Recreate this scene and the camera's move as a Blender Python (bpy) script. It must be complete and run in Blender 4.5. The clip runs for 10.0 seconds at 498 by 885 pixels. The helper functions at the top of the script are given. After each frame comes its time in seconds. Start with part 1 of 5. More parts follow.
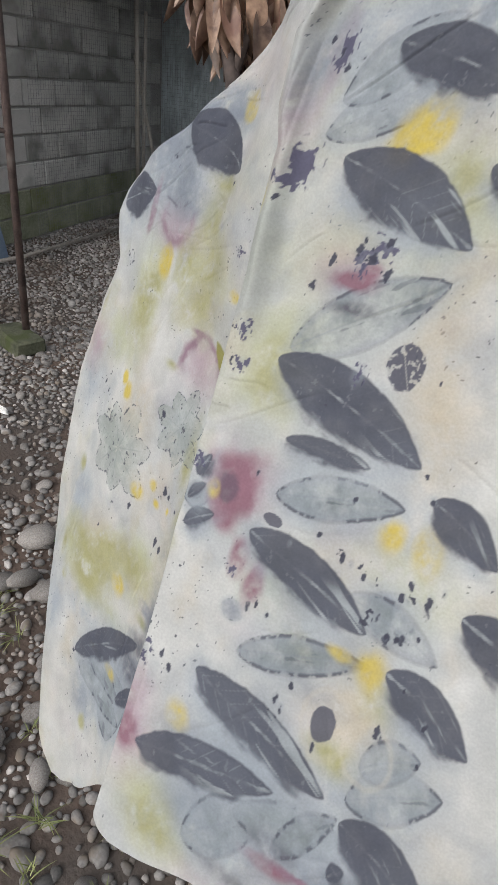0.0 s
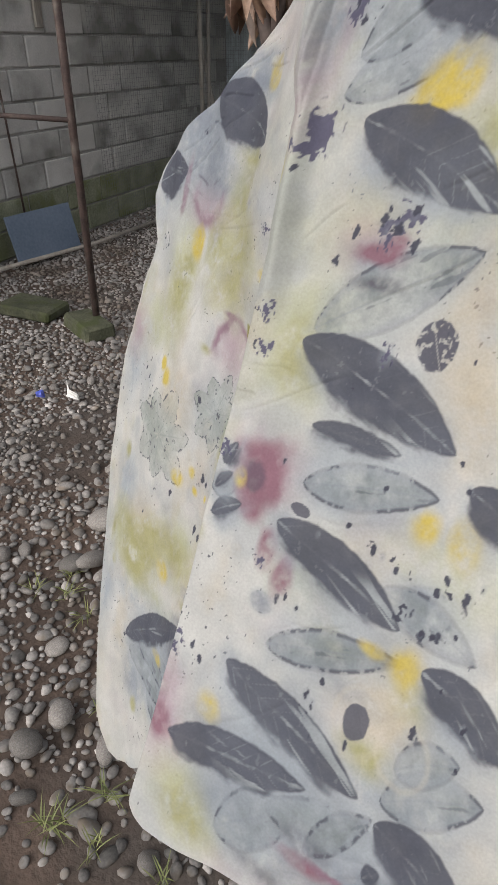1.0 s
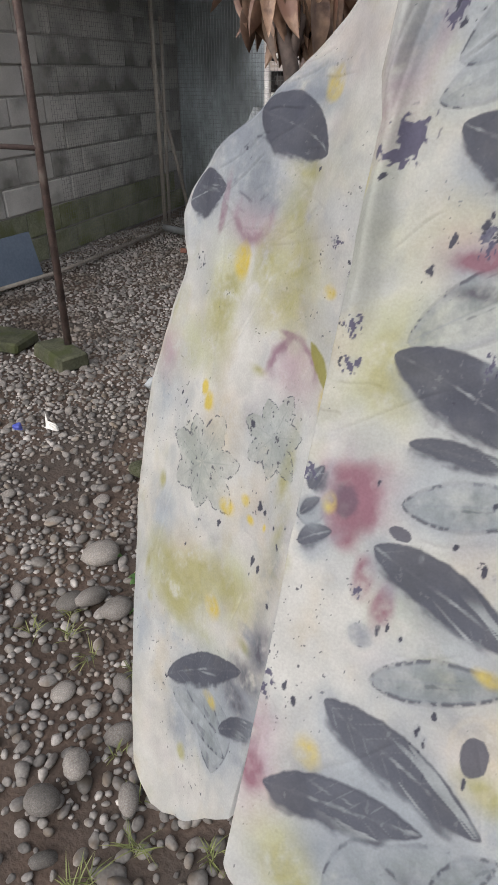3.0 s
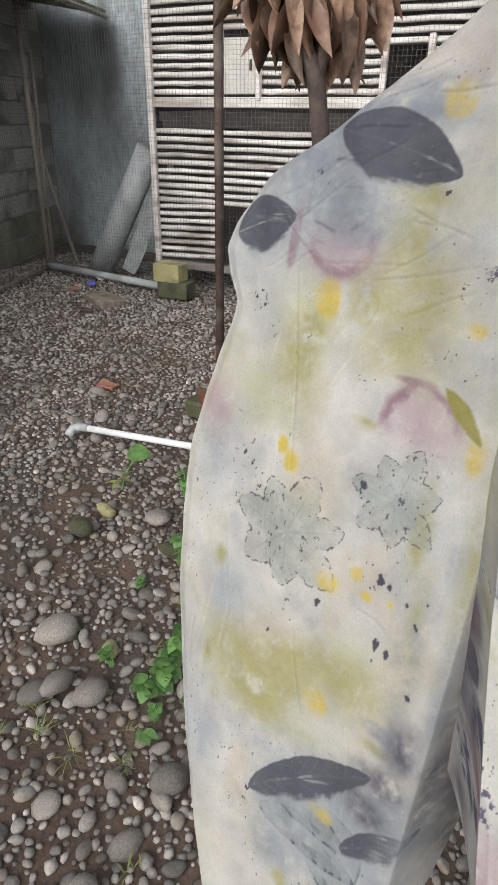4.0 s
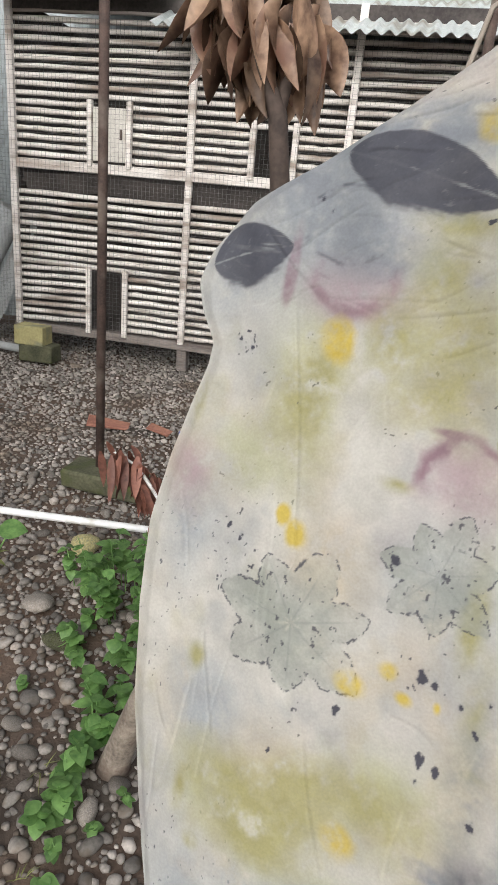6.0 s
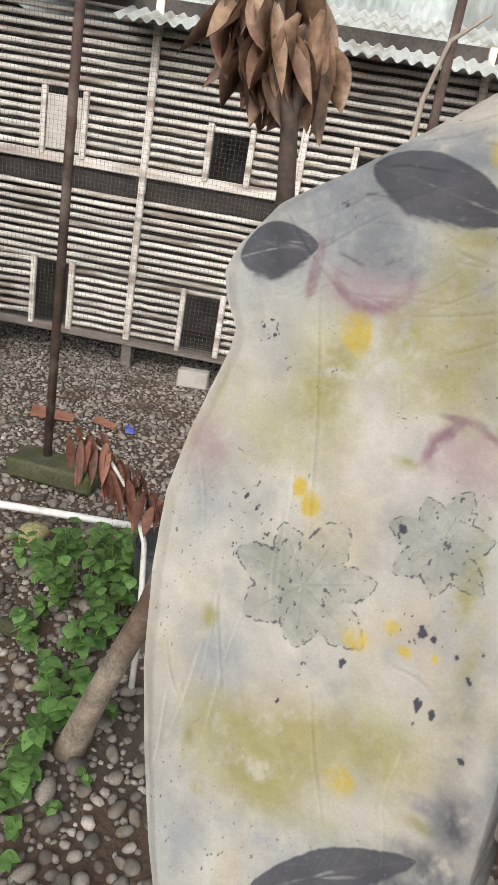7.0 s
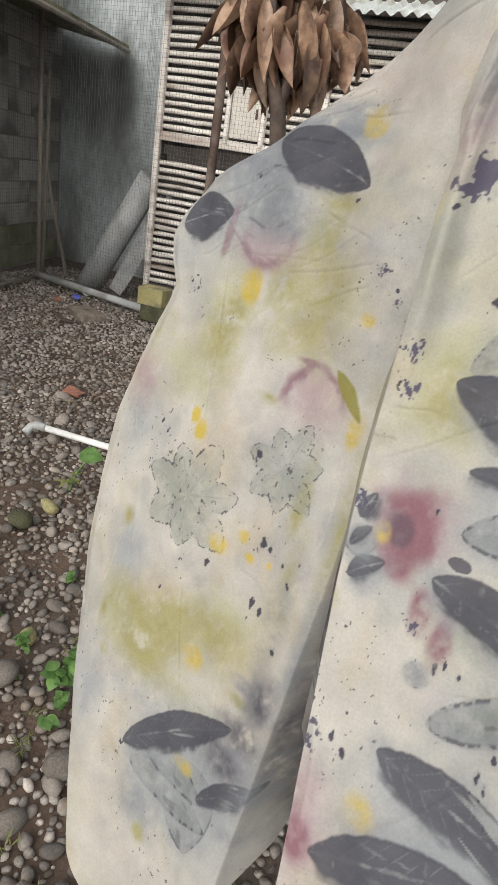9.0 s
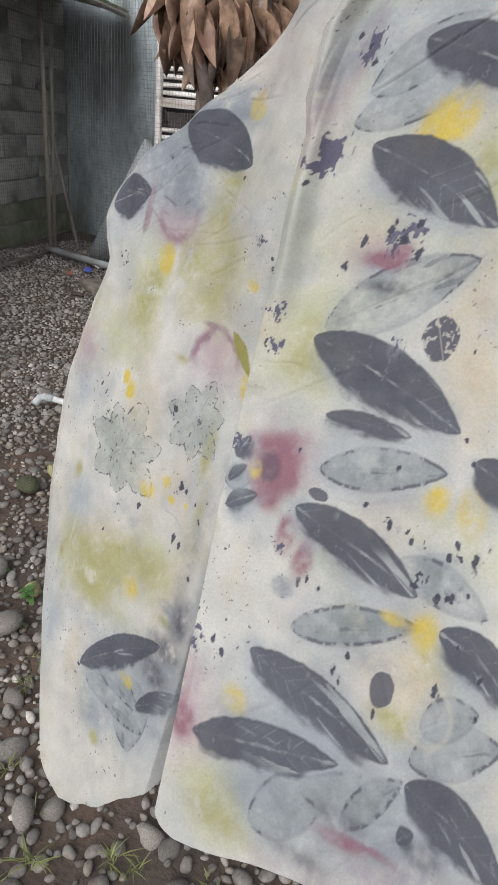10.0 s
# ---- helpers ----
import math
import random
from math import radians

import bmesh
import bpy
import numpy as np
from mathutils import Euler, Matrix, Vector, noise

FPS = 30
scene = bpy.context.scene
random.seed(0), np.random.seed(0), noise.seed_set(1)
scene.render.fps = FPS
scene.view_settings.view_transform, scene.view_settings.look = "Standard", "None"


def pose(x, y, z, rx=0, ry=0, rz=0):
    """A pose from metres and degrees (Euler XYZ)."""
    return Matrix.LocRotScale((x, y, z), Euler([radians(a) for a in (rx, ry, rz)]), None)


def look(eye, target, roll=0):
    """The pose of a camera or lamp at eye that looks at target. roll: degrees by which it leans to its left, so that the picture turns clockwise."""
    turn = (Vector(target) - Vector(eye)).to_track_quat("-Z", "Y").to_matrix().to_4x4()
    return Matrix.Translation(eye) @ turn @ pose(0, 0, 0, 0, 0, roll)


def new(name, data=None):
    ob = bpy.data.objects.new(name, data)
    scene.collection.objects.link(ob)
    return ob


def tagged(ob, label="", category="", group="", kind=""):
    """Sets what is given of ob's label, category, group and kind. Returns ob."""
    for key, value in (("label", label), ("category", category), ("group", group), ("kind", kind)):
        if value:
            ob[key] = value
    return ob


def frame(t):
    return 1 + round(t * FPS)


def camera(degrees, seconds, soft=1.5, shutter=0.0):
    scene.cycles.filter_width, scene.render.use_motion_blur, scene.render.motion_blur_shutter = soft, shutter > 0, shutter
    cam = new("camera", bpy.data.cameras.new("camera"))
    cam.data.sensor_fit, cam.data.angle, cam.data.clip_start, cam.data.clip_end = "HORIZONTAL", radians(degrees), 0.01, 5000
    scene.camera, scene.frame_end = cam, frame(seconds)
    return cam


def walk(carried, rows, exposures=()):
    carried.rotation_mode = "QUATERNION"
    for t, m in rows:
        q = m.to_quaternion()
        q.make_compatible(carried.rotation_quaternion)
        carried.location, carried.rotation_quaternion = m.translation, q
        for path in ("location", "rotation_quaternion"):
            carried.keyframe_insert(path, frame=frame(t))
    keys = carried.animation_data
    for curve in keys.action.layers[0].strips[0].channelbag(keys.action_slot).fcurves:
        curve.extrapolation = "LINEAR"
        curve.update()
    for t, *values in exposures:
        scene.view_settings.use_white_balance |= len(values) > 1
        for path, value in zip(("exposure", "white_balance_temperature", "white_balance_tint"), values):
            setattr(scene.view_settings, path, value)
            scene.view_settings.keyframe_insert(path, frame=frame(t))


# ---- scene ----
# ---- camera and its walk ----
cam = camera(42.80, 10.0, soft=1.1)
# seconds, place in metres, heading, tilt and lean in degrees
ROWS = [
    (0, 1.295, -0.277, 1.228, 33.97, -29.87, 5.42),
    (0.3, 1.303, -0.271, 1.248, 45.00, -24.99, 4.35),
    (0.5, 1.308, -0.246, 1.235, 45.83, -28.99, 0.25),
    (1, 1.317, -0.228, 1.226, 42.05, -32.21, 0.08),
    (1.5, 1.303, -0.242, 1.230, 40.99, -32.88, 0.70),
    (2, 1.350, -0.274, 1.219, 43.43, -35.53, -2.81),
    (2.5, 1.317, -0.272, 1.179, 37.59, -31.99, 1.88),
    (3, 1.211, -0.277, 1.209, 37.62, -30.12, -0.34),
    (3.2, 1.178, -0.295, 1.217, 37.14, -28.43, 2.30),
    (4.3, 0.905, -0.302, 1.173, 23.33, -27.57, -0.31),
    (4.5, 0.895, -0.292, 1.167, 23.98, -28.34, 0.00),
    (5, 0.851, -0.241, 1.145, 22.78, -26.80, -0.03),
    (5.5, 0.823, -0.227, 1.125, 21.73, -24.64, 0.87),
    (5.7, 0.817, -0.225, 1.127, 15.81, -21.91, 1.14),
    (6.8, 0.731, -0.314, 1.112, 6.35, -19.24, 10.34),
    (7, 0.725, -0.314, 1.109, 4.75, -19.29, 10.24),
    (7.5, 0.749, -0.320, 1.099, 3.10, -19.89, 9.96),
    (8, 0.832, -0.316, 1.104, 9.11, -21.52, 7.35),
    (8.5, 0.983, -0.290, 1.097, 20.09, -22.14, 5.99),
    (9, 1.058, -0.347, 1.143, 22.86, -23.19, 9.29),
    (9.5, 1.183, -0.378, 1.160, 27.92, -26.13, 9.03),
    (10, 1.214, -0.366, 1.183, 25.49, -26.59, 6.09),
]
walk(cam, [(t, pose(x, y, z, 90 + tilt, 0, head) @ pose(0, 0, 0, 0, 0, lean)) for t, x, y, z, head, tilt, lean in ROWS],
     exposures=[(0, 0.35, 6150, 10), (0.8, 0.34, 6370, 11), (3, 0.36, 6350, 12), (4.5, 0.40, 6500, 10), (5.5, 0.40, 6500, 10), (7, 0.37, 6900, 10), (9, 0.36, 6900, 10), (9.6, 0.36, 6450, 10), (10, 0.37, 6300, 10)])

# ---- world and light: bright overcast day ----
world = bpy.data.worlds.new("overcast_sky")
scene.world = world
world.use_nodes = True
wn = world.node_tree.nodes
sky = wn.new("ShaderNodeTexSky")
sky.sky_type = "NISHITA"
sky.sun_disc = False
sky.sun_elevation, sky.sun_rotation = radians(33), radians(188)
sky.dust_density = 3.0
sky_grey = wn.new("ShaderNodeHueSaturation")
sky_grey.inputs["Saturation"].default_value = 0.25
world.node_tree.links.new(sky.outputs[0], sky_grey.inputs["Color"])
world.node_tree.links.new(sky_grey.outputs[0], wn["Background"].inputs["Color"])
wn["Background"].inputs["Strength"].default_value = 0.15
sun_data = bpy.data.lights.new("sun", "SUN")
sun_data.energy, sun_data.angle, sun_data.color = 1.2, radians(60), (1.0, 0.97, 0.92)
sun = new("sun", sun_data)
sun.matrix_world = look((0.8, -5.4, 3.6), (0, 0, 0))


# ---- materials ----
def material(name, low, high, rough=0.8, scale=8.0, fine=120.0, bump=0.3, metal=0.0, stain=None, stain_scale=2.0, spread=0.0, stretch=(1, 1, 1), rel=0.004, transmit=0.0):
    """Two-scale mottled surface between two base colours, with an optional stain colour and a spread of tone from piece to piece."""
    m = bpy.data.materials.new(name)
    m.use_nodes = True
    n, l = m.node_tree.nodes, m.node_tree.links
    b = n["Principled BSDF"]
    co = n.new("ShaderNodeTexCoord")
    mp = n.new("ShaderNodeMapping")
    mp.inputs["Scale"].default_value = stretch
    l.new(co.outputs["Object"], mp.inputs[0])
    info = n.new("ShaderNodeObjectInfo")
    shift = n.new("ShaderNodeVectorMath")
    shift.operation = "MULTIPLY_ADD"
    l.new(info.outputs["Random"], shift.inputs[0])
    shift.inputs[1].default_value = (7, 13, 5)
    l.new(mp.outputs[0], shift.inputs[2])
    t1 = n.new("ShaderNodeTexNoise")
    t1.inputs["Scale"].default_value, t1.inputs["Detail"].default_value = scale, 6
    t2 = n.new("ShaderNodeTexNoise")
    t2.inputs["Scale"].default_value, t2.inputs["Detail"].default_value = fine, 3
    for t in (t1, t2):
        l.new(shift.outputs[0], t.inputs["Vector"])
    mixf = n.new("ShaderNodeMath")
    mixf.operation = "MULTIPLY_ADD"
    l.new(t2.outputs[0], mixf.inputs[0])
    mixf.inputs[1].default_value = 0.5
    half = n.new("ShaderNodeMath")
    half.operation = "MULTIPLY"
    l.new(t1.outputs[0], half.inputs[0])
    half.inputs[1].default_value = 0.75
    l.new(half.outputs[0], mixf.inputs[2])
    ramp = n.new("ShaderNodeValToRGB")
    ramp.color_ramp.elements[0].position, ramp.color_ramp.elements[1].position = 0.42, 0.82
    ramp.color_ramp.elements[0].color, ramp.color_ramp.elements[1].color = (*low, 1), (*high, 1)
    l.new(mixf.outputs[0], ramp.inputs[0])
    colour = ramp.outputs[0]
    if stain:
        t3 = n.new("ShaderNodeTexNoise")
        t3.inputs["Scale"].default_value, t3.inputs["Detail"].default_value = stain_scale, 8
        l.new(shift.outputs[0], t3.inputs["Vector"])
        r3 = n.new("ShaderNodeValToRGB")
        r3.color_ramp.elements[0].position, r3.color_ramp.elements[1].position = 0.5, 0.66
        l.new(t3.outputs[0], r3.inputs[0])
        mx = n.new("ShaderNodeMixRGB")
        l.new(r3.outputs[0], mx.inputs[0])
        l.new(colour, mx.inputs[1])
        mx.inputs[2].default_value = (*stain, 1)
        colour = mx.outputs[0]
    if spread:
        geo = n.new("ShaderNodeNewGeometry")
        add = n.new("ShaderNodeMath")
        l.new(info.outputs["Random"], add.inputs[0])
        l.new(geo.outputs["Random Per Island"], add.inputs[1])
        fr = n.new("ShaderNodeMath")
        fr.operation = "FRACT"
        l.new(add.outputs[0], fr.inputs[0])
        rng = n.new("ShaderNodeMapRange")
        rng.inputs["To Min"].default_value, rng.inputs["To Max"].default_value = 1 - spread, 1 + spread
        l.new(fr.outputs[0], rng.inputs[0])
        hv = n.new("ShaderNodeHueSaturation")
        l.new(rng.outputs[0], hv.inputs["Value"])
        l.new(colour, hv.inputs["Color"])
        colour = hv.outputs[0]
    l.new(colour, b.inputs["Base Color"])
    b.inputs["Roughness"].default_value, b.inputs["Metallic"].default_value = rough, metal
    if bump:
        bp = n.new("ShaderNodeBump")
        bp.inputs["Strength"].default_value, bp.inputs["Distance"].default_value = bump, rel
        l.new(mixf.outputs[0], bp.inputs["Height"])
        l.new(bp.outputs[0], b.inputs["Normal"])
    if transmit:
        tr = n.new("ShaderNodeBsdfTranslucent")
        l.new(colour, tr.inputs["Color"])
        ms = n.new("ShaderNodeMixShader")
        ms.inputs[0].default_value = transmit
        l.new(b.outputs[0], ms.inputs[1])
        l.new(tr.outputs[0], ms.inputs[2])
        l.new(ms.outputs[0], n["Material Output"].inputs[0])
    return m


def cloth_material():
    m = bpy.data.materials.new("printed_cloth")
    m.use_nodes = True
    n, l = m.node_tree.nodes, m.node_tree.links
    b = n["Principled BSDF"]
    at = n.new("ShaderNodeVertexColor")
    at.layer_name = "dye"
    co = n.new("ShaderNodeTexCoord")
    t1 = n.new("ShaderNodeTexNoise")
    t1.inputs["Scale"].default_value, t1.inputs["Detail"].default_value = 30, 8
    l.new(co.outputs["Object"], t1.inputs[0])
    rng = n.new("ShaderNodeMapRange")
    rng.inputs["From Min"].default_value, rng.inputs["From Max"].default_value = 0.3, 0.7
    rng.inputs["To Min"].default_value, rng.inputs["To Max"].default_value = 0.9, 1.08
    l.new(t1.outputs[0], rng.inputs[0])
    hv = n.new("ShaderNodeHueSaturation")
    l.new(at.outputs[0], hv.inputs["Color"])
    l.new(rng.outputs[0], hv.inputs["Value"])
    t2 = n.new("ShaderNodeTexNoise")
    t2.inputs["Scale"].default_value, t2.inputs["Detail"].default_value = 420, 3
    l.new(co.outputs["Object"], t2.inputs[0])
    r2 = n.new("ShaderNodeMapRange")
    r2.inputs["From Min"].default_value, r2.inputs["From Max"].default_value = 0.3, 0.7
    r2.inputs["To Min"].default_value, r2.inputs["To Max"].default_value = 0.93, 1.06
    l.new(t2.outputs[0], r2.inputs[0])
    both = n.new("ShaderNodeMath")
    both.operation = "MULTIPLY"
    l.new(rng.outputs[0], both.inputs[0])
    l.new(r2.outputs[0], both.inputs[1])
    l.new(both.outputs[0], hv.inputs["Value"])
    l.new(hv.outputs[0], b.inputs["Base Color"])
    b.inputs["Roughness"].default_value = 0.75
    weave = n.new("ShaderNodeTexNoise")
    weave.inputs["Scale"].default_value, weave.inputs["Detail"].default_value = 22, 8
    l.new(co.outputs["Object"], weave.inputs[0])
    bp = n.new("ShaderNodeBump")
    bp.inputs["Strength"].default_value, bp.inputs["Distance"].default_value = 0.4, 0.006
    l.new(weave.outputs[0], bp.inputs["Height"])
    l.new(bp.outputs[0], b.inputs["Normal"])
    tr = n.new("ShaderNodeBsdfTranslucent")
    l.new(hv.outputs[0], tr.inputs["Color"])
    ms = n.new("ShaderNodeMixShader")
    ms.inputs[0].default_value = 0.22
    l.new(b.outputs[0], ms.inputs[1])
    l.new(tr.outputs[0], ms.inputs[2])
    l.new(ms.outputs[0], n["Material Output"].inputs[0])
    return m


M_SOIL = material("damp_soil", (0.055, 0.037, 0.027), (0.125, 0.086, 0.064), 0.9, 6, 90, 0.8, stain=(0.072, 0.058, 0.048), rel=0.01)
M_STONE = material("river_stone", (0.10, 0.091, 0.083), (0.265, 0.243, 0.222), 0.75, 9, 160, 0.4, stain=(0.14, 0.112, 0.085), stain_scale=25, spread=0.45, rel=0.002)
M_GRAVEL = material("grey_gravel", (0.15, 0.137, 0.124), (0.38, 0.35, 0.322), 0.8, 20, 200, 0.3, stain=(0.16, 0.13, 0.105), stain_scale=3, spread=0.5, rel=0.002)
M_BLOCK = material("concrete_block", (0.39, 0.372, 0.345), (0.55, 0.53, 0.495), 0.9, 5, 110, 0.6, stain=(0.18, 0.175, 0.155), stain_scale=2.5, spread=0.07)
M_MOSSBLOCK = material("mossy_block", (0.12, 0.125, 0.07), (0.30, 0.31, 0.22), 0.95, 5, 90, 0.7, stain=(0.14, 0.15, 0.06), stain_scale=4, spread=0.1)
M_MORTAR = material("mortar", (0.23, 0.22, 0.20), (0.36, 0.345, 0.32), 0.95, 8, 90, 0.5)
M_PLASTER = material("stained_plaster", (0.17, 0.195, 0.20), (0.50, 0.56, 0.59), 0.6, 1.7, 26, 0.4, stain=(0.11, 0.12, 0.115), stain_scale=1.6, stretch=(1, 1, 0.45))
M_SLAB = material("old_brown_slab", (0.13, 0.105, 0.085), (0.30, 0.26, 0.215), 0.9, 9, 90, 0.8, stain=(0.10, 0.085, 0.06), stain_scale=8)
M_MOSS = material("mossy_concrete", (0.032, 0.036, 0.02), (0.115, 0.115, 0.07), 0.95, 12, 90, 0.9, stain=(0.055, 0.065, 0.02), stain_scale=9)
M_OCHRE = material("lichen_block", (0.24, 0.22, 0.10), (0.42, 0.38, 0.19), 0.9, 9, 90, 0.6, stain=(0.2, 0.2, 0.13), stain_scale=8)
M_RUST = material("rusty_iron", (0.04, 0.028, 0.025), (0.11, 0.072, 0.06), 0.75, 18, 150, 0.5, metal=0.2, stain=(0.16, 0.13, 0.11), stain_scale=10)
M_SLAT = material("whitewashed_bamboo", (0.60, 0.56, 0.53), (0.88, 0.85, 0.82), 0.7, 6, 60, 0.4, stain=(0.34, 0.28, 0.24), stain_scale=4, spread=0.14, stretch=(0.5, 3, 3))
M_RAIL = material("weathered_beam", (0.10, 0.083, 0.075), (0.30, 0.265, 0.245), 0.85, 6, 60, 0.4, stain=(0.14, 0.11, 0.095), stain_scale=5, stretch=(0.4, 3, 3))
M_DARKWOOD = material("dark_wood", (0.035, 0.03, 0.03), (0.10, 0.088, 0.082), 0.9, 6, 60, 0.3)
M_WIRE = material("galvanised_wire", (0.10, 0.10, 0.10), (0.22, 0.22, 0.22), 0.6, 20, 80, 0.0, metal=0.3)
M_PVC = material("white_pvc", (0.62, 0.64, 0.65), (0.80, 0.81, 0.81), 0.4, 5, 60, 0.1, stain=(0.45, 0.44, 0.40), stain_scale=12)
M_GREYPIPE = material("grey_sheet", (0.30, 0.32, 0.33), (0.45, 0.47, 0.48), 0.55, 6, 60, 0.15, stain=(0.22, 0.22, 0.21), stain_scale=4)
M_ROOF = material("weathered_zinc", (0.38, 0.42, 0.41), (0.66, 0.70, 0.70), 0.6, 4, 60, 0.3, metal=0.15, stain=(0.30, 0.28, 0.24), stain_scale=5)
M_MOSSROOF = material("mossy_roof_panel", (0.10, 0.10, 0.06), (0.30, 0.28, 0.20), 0.95, 7, 80, 0.8, stain=(0.10, 0.11, 0.03), stain_scale=5)
M_BLUE = material("blue_grey_board", (0.10, 0.135, 0.19), (0.16, 0.20, 0.26), 0.6, 4, 60, 0.1)
M_TWIG = material("brown_bark", (0.035, 0.026, 0.022), (0.10, 0.072, 0.06), 0.85, 20, 120, 0.5)
M_BARK = material("grey_bark", (0.075, 0.058, 0.047), (0.30, 0.26, 0.215), 0.9, 20, 120, 0.8, stain=(0.10, 0.06, 0.045), stain_scale=9)
M_DRYLEAF = material("dry_leaf", (0.075, 0.042, 0.032), (0.40, 0.265, 0.18), 0.42, 16, 90, 0.5, stain=(0.16, 0.085, 0.06), stain_scale=18, spread=0.65, transmit=0.25)
M_REDLEAF = material("red_dry_leaf", (0.085, 0.034, 0.027), (0.28, 0.12, 0.085), 0.6, 14, 90, 0.3, spread=0.35, transmit=0.2)
M_LEAF = material("green_leaf", (0.06, 0.145, 0.038), (0.19, 0.345, 0.105), 0.5, 20, 90, 0.2, spread=0.25, transmit=0.3)
M_GRASS = material("grass_blade", (0.12, 0.15, 0.045), (0.28, 0.29, 0.11), 0.6, 20, 90, 0.0, spread=0.35, transmit=0.25)
M_BRICK = material("red_tile_shard", (0.20, 0.085, 0.06), (0.36, 0.17, 0.12), 0.9, 12, 90, 0.5)
M_BLUEBIT = material("blue_plastic", (0.05, 0.07, 0.35), (0.10, 0.13, 0.5), 0.4, 12, 90, 0.0)
M_BUCKET = material("dark_bucket", (0.02, 0.025, 0.03), (0.05, 0.055, 0.065), 0.45, 6, 60, 0.1)
M_DOOR = material("painted_board", (0.52, 0.50, 0.46), (0.72, 0.70, 0.66), 0.7, 5, 80, 0.2, stain=(0.45, 0.41, 0.37), stain_scale=5)
M_CLOTH = cloth_material()
M_WOOD = material("pale_stick", (0.22, 0.19, 0.16), (0.40, 0.36, 0.31), 0.85, 8, 80, 0.3, stretch=(1, 1, 0.2))


# ---- building blocks ----
def part(name, bm, mat, parent=None, label="", smooth=False):
    """Links a bmesh as one mesh object, under a thing where one is given."""
    me = bpy.data.meshes.new(name)
    if smooth:
        for f in bm.faces:
            f.smooth = True
    bm.to_mesh(me)
    bm.free()
    me.materials.append(mat)
    ob = new(name, me)
    if parent:
        ob.parent = parent
    return tagged(ob, label)


def thing(name, label, category, at=(0, 0, 0), group="", kind=""):
    ob = new(name)
    ob.location = at
    return tagged(ob, label, category, group, kind)


def box(bm, x0, x1, y0, y1, z0, z1, bevel=0.0, warp=0.0):
    r = bmesh.ops.create_cube(bm, size=1)
    vs = r["verts"]
    for v in vs:
        v.co = Vector((x0 + (x1 - x0) * (v.co.x + 0.5), y0 + (y1 - y0) * (v.co.y + 0.5), z0 + (z1 - z0) * (v.co.z + 0.5)))
        v.co += Vector((random.uniform(-warp, warp), random.uniform(-warp, warp), random.uniform(-warp, warp)))
    if bevel:
        es = {e for v in vs for e in v.link_edges}
        bmesh.ops.bevel(bm, geom=list(es), offset=bevel, segments=1, affect="EDGES")


def boxed(*a, **k):
    bm = bmesh.new()
    box(bm, *a, **k)
    return bm


def tube(points, radii, sides=10, cap=True, bm=None):
    """A tube through points with one radius a point."""
    bm = bm or bmesh.new()
    pts = [Vector(p) for p in points]
    rings = []
    for i, p in enumerate(pts):
        d = (pts[min(i + 1, len(pts) - 1)] - pts[max(i - 1, 0)]).normalized()
        a = d.orthogonal().normalized() if i == 0 else (a - d * a.dot(d)).normalized()
        b = d.cross(a)
        r = radii[i] if hasattr(radii, "__len__") else radii
        rings.append([bm.verts.new(p + (a * math.cos(2 * math.pi * k / sides) + b * math.sin(2 * math.pi * k / sides)) * r) for k in range(sides)])
    for q, s in zip(rings, rings[1:]):
        for k in range(sides):
            bm.faces.new((q[k], q[(k + 1) % sides], s[(k + 1) % sides], s[k]))
    if cap:
        bm.faces.new(rings[0][::-1])
        bm.faces.new(rings[-1])
    return bm


def grid_mesh(name, co, mat, parent=None, label="", smooth=True, flip=False, colour=None):
    """A sheet from an array of rows x columns x 3."""
    h, w = co.shape[:2]
    i = np.arange(h * w).reshape(h, w)
    q = np.stack([i[:-1, :-1], i[:-1, 1:], i[1:, 1:], i[1:, :-1]], -1).reshape(-1, 4)
    if flip:
        q = q[:, ::-1]
    me = bpy.data.meshes.new(name)
    me.vertices.add(h * w)
    me.vertices.foreach_set("co", co.reshape(-1).astype(np.float32))
    me.loops.add(q.size)
    me.loops.foreach_set("vertex_index", q.reshape(-1).astype(np.int32))
    me.polygons.add(len(q))
    me.polygons.foreach_set("loop_start", np.arange(0, q.size, 4, dtype=np.int32))
    me.polygons.foreach_set("use_smooth", np.full(len(q), smooth))
    me.update(calc_edges=True)
    if colour is not None:
        a = me.color_attributes.new("dye", "FLOAT_COLOR", "POINT")
        a.data.foreach_set("color", np.concatenate([colour.reshape(-1, 3), np.ones((h * w, 1))], 1).reshape(-1).astype(np.float32))
    me.materials.append(mat)
    ob = new(name, me)
    if parent:
        ob.parent = parent
    return tagged(ob, label)


def pieces_mesh(name, verts, faces, mat, parent=None, label=""):
    me = bpy.data.meshes.new(name)
    n, k = len(faces), faces.shape[1]
    me.vertices.add(len(verts))
    me.vertices.foreach_set("co", verts.reshape(-1).astype(np.float32))
    me.loops.add(n * k)
    me.loops.foreach_set("vertex_index", faces.reshape(-1).astype(np.int32))
    me.polygons.add(n)
    me.polygons.foreach_set("loop_start", np.arange(0, n * k, k, dtype=np.int32))
    me.polygons.foreach_set("use_smooth", np.ones(n, dtype=bool))
    me.update(calc_edges=True)
    me.materials.append(mat)
    ob = new(name, me)
    if parent:
        ob.parent = parent
    return tagged(ob, label)


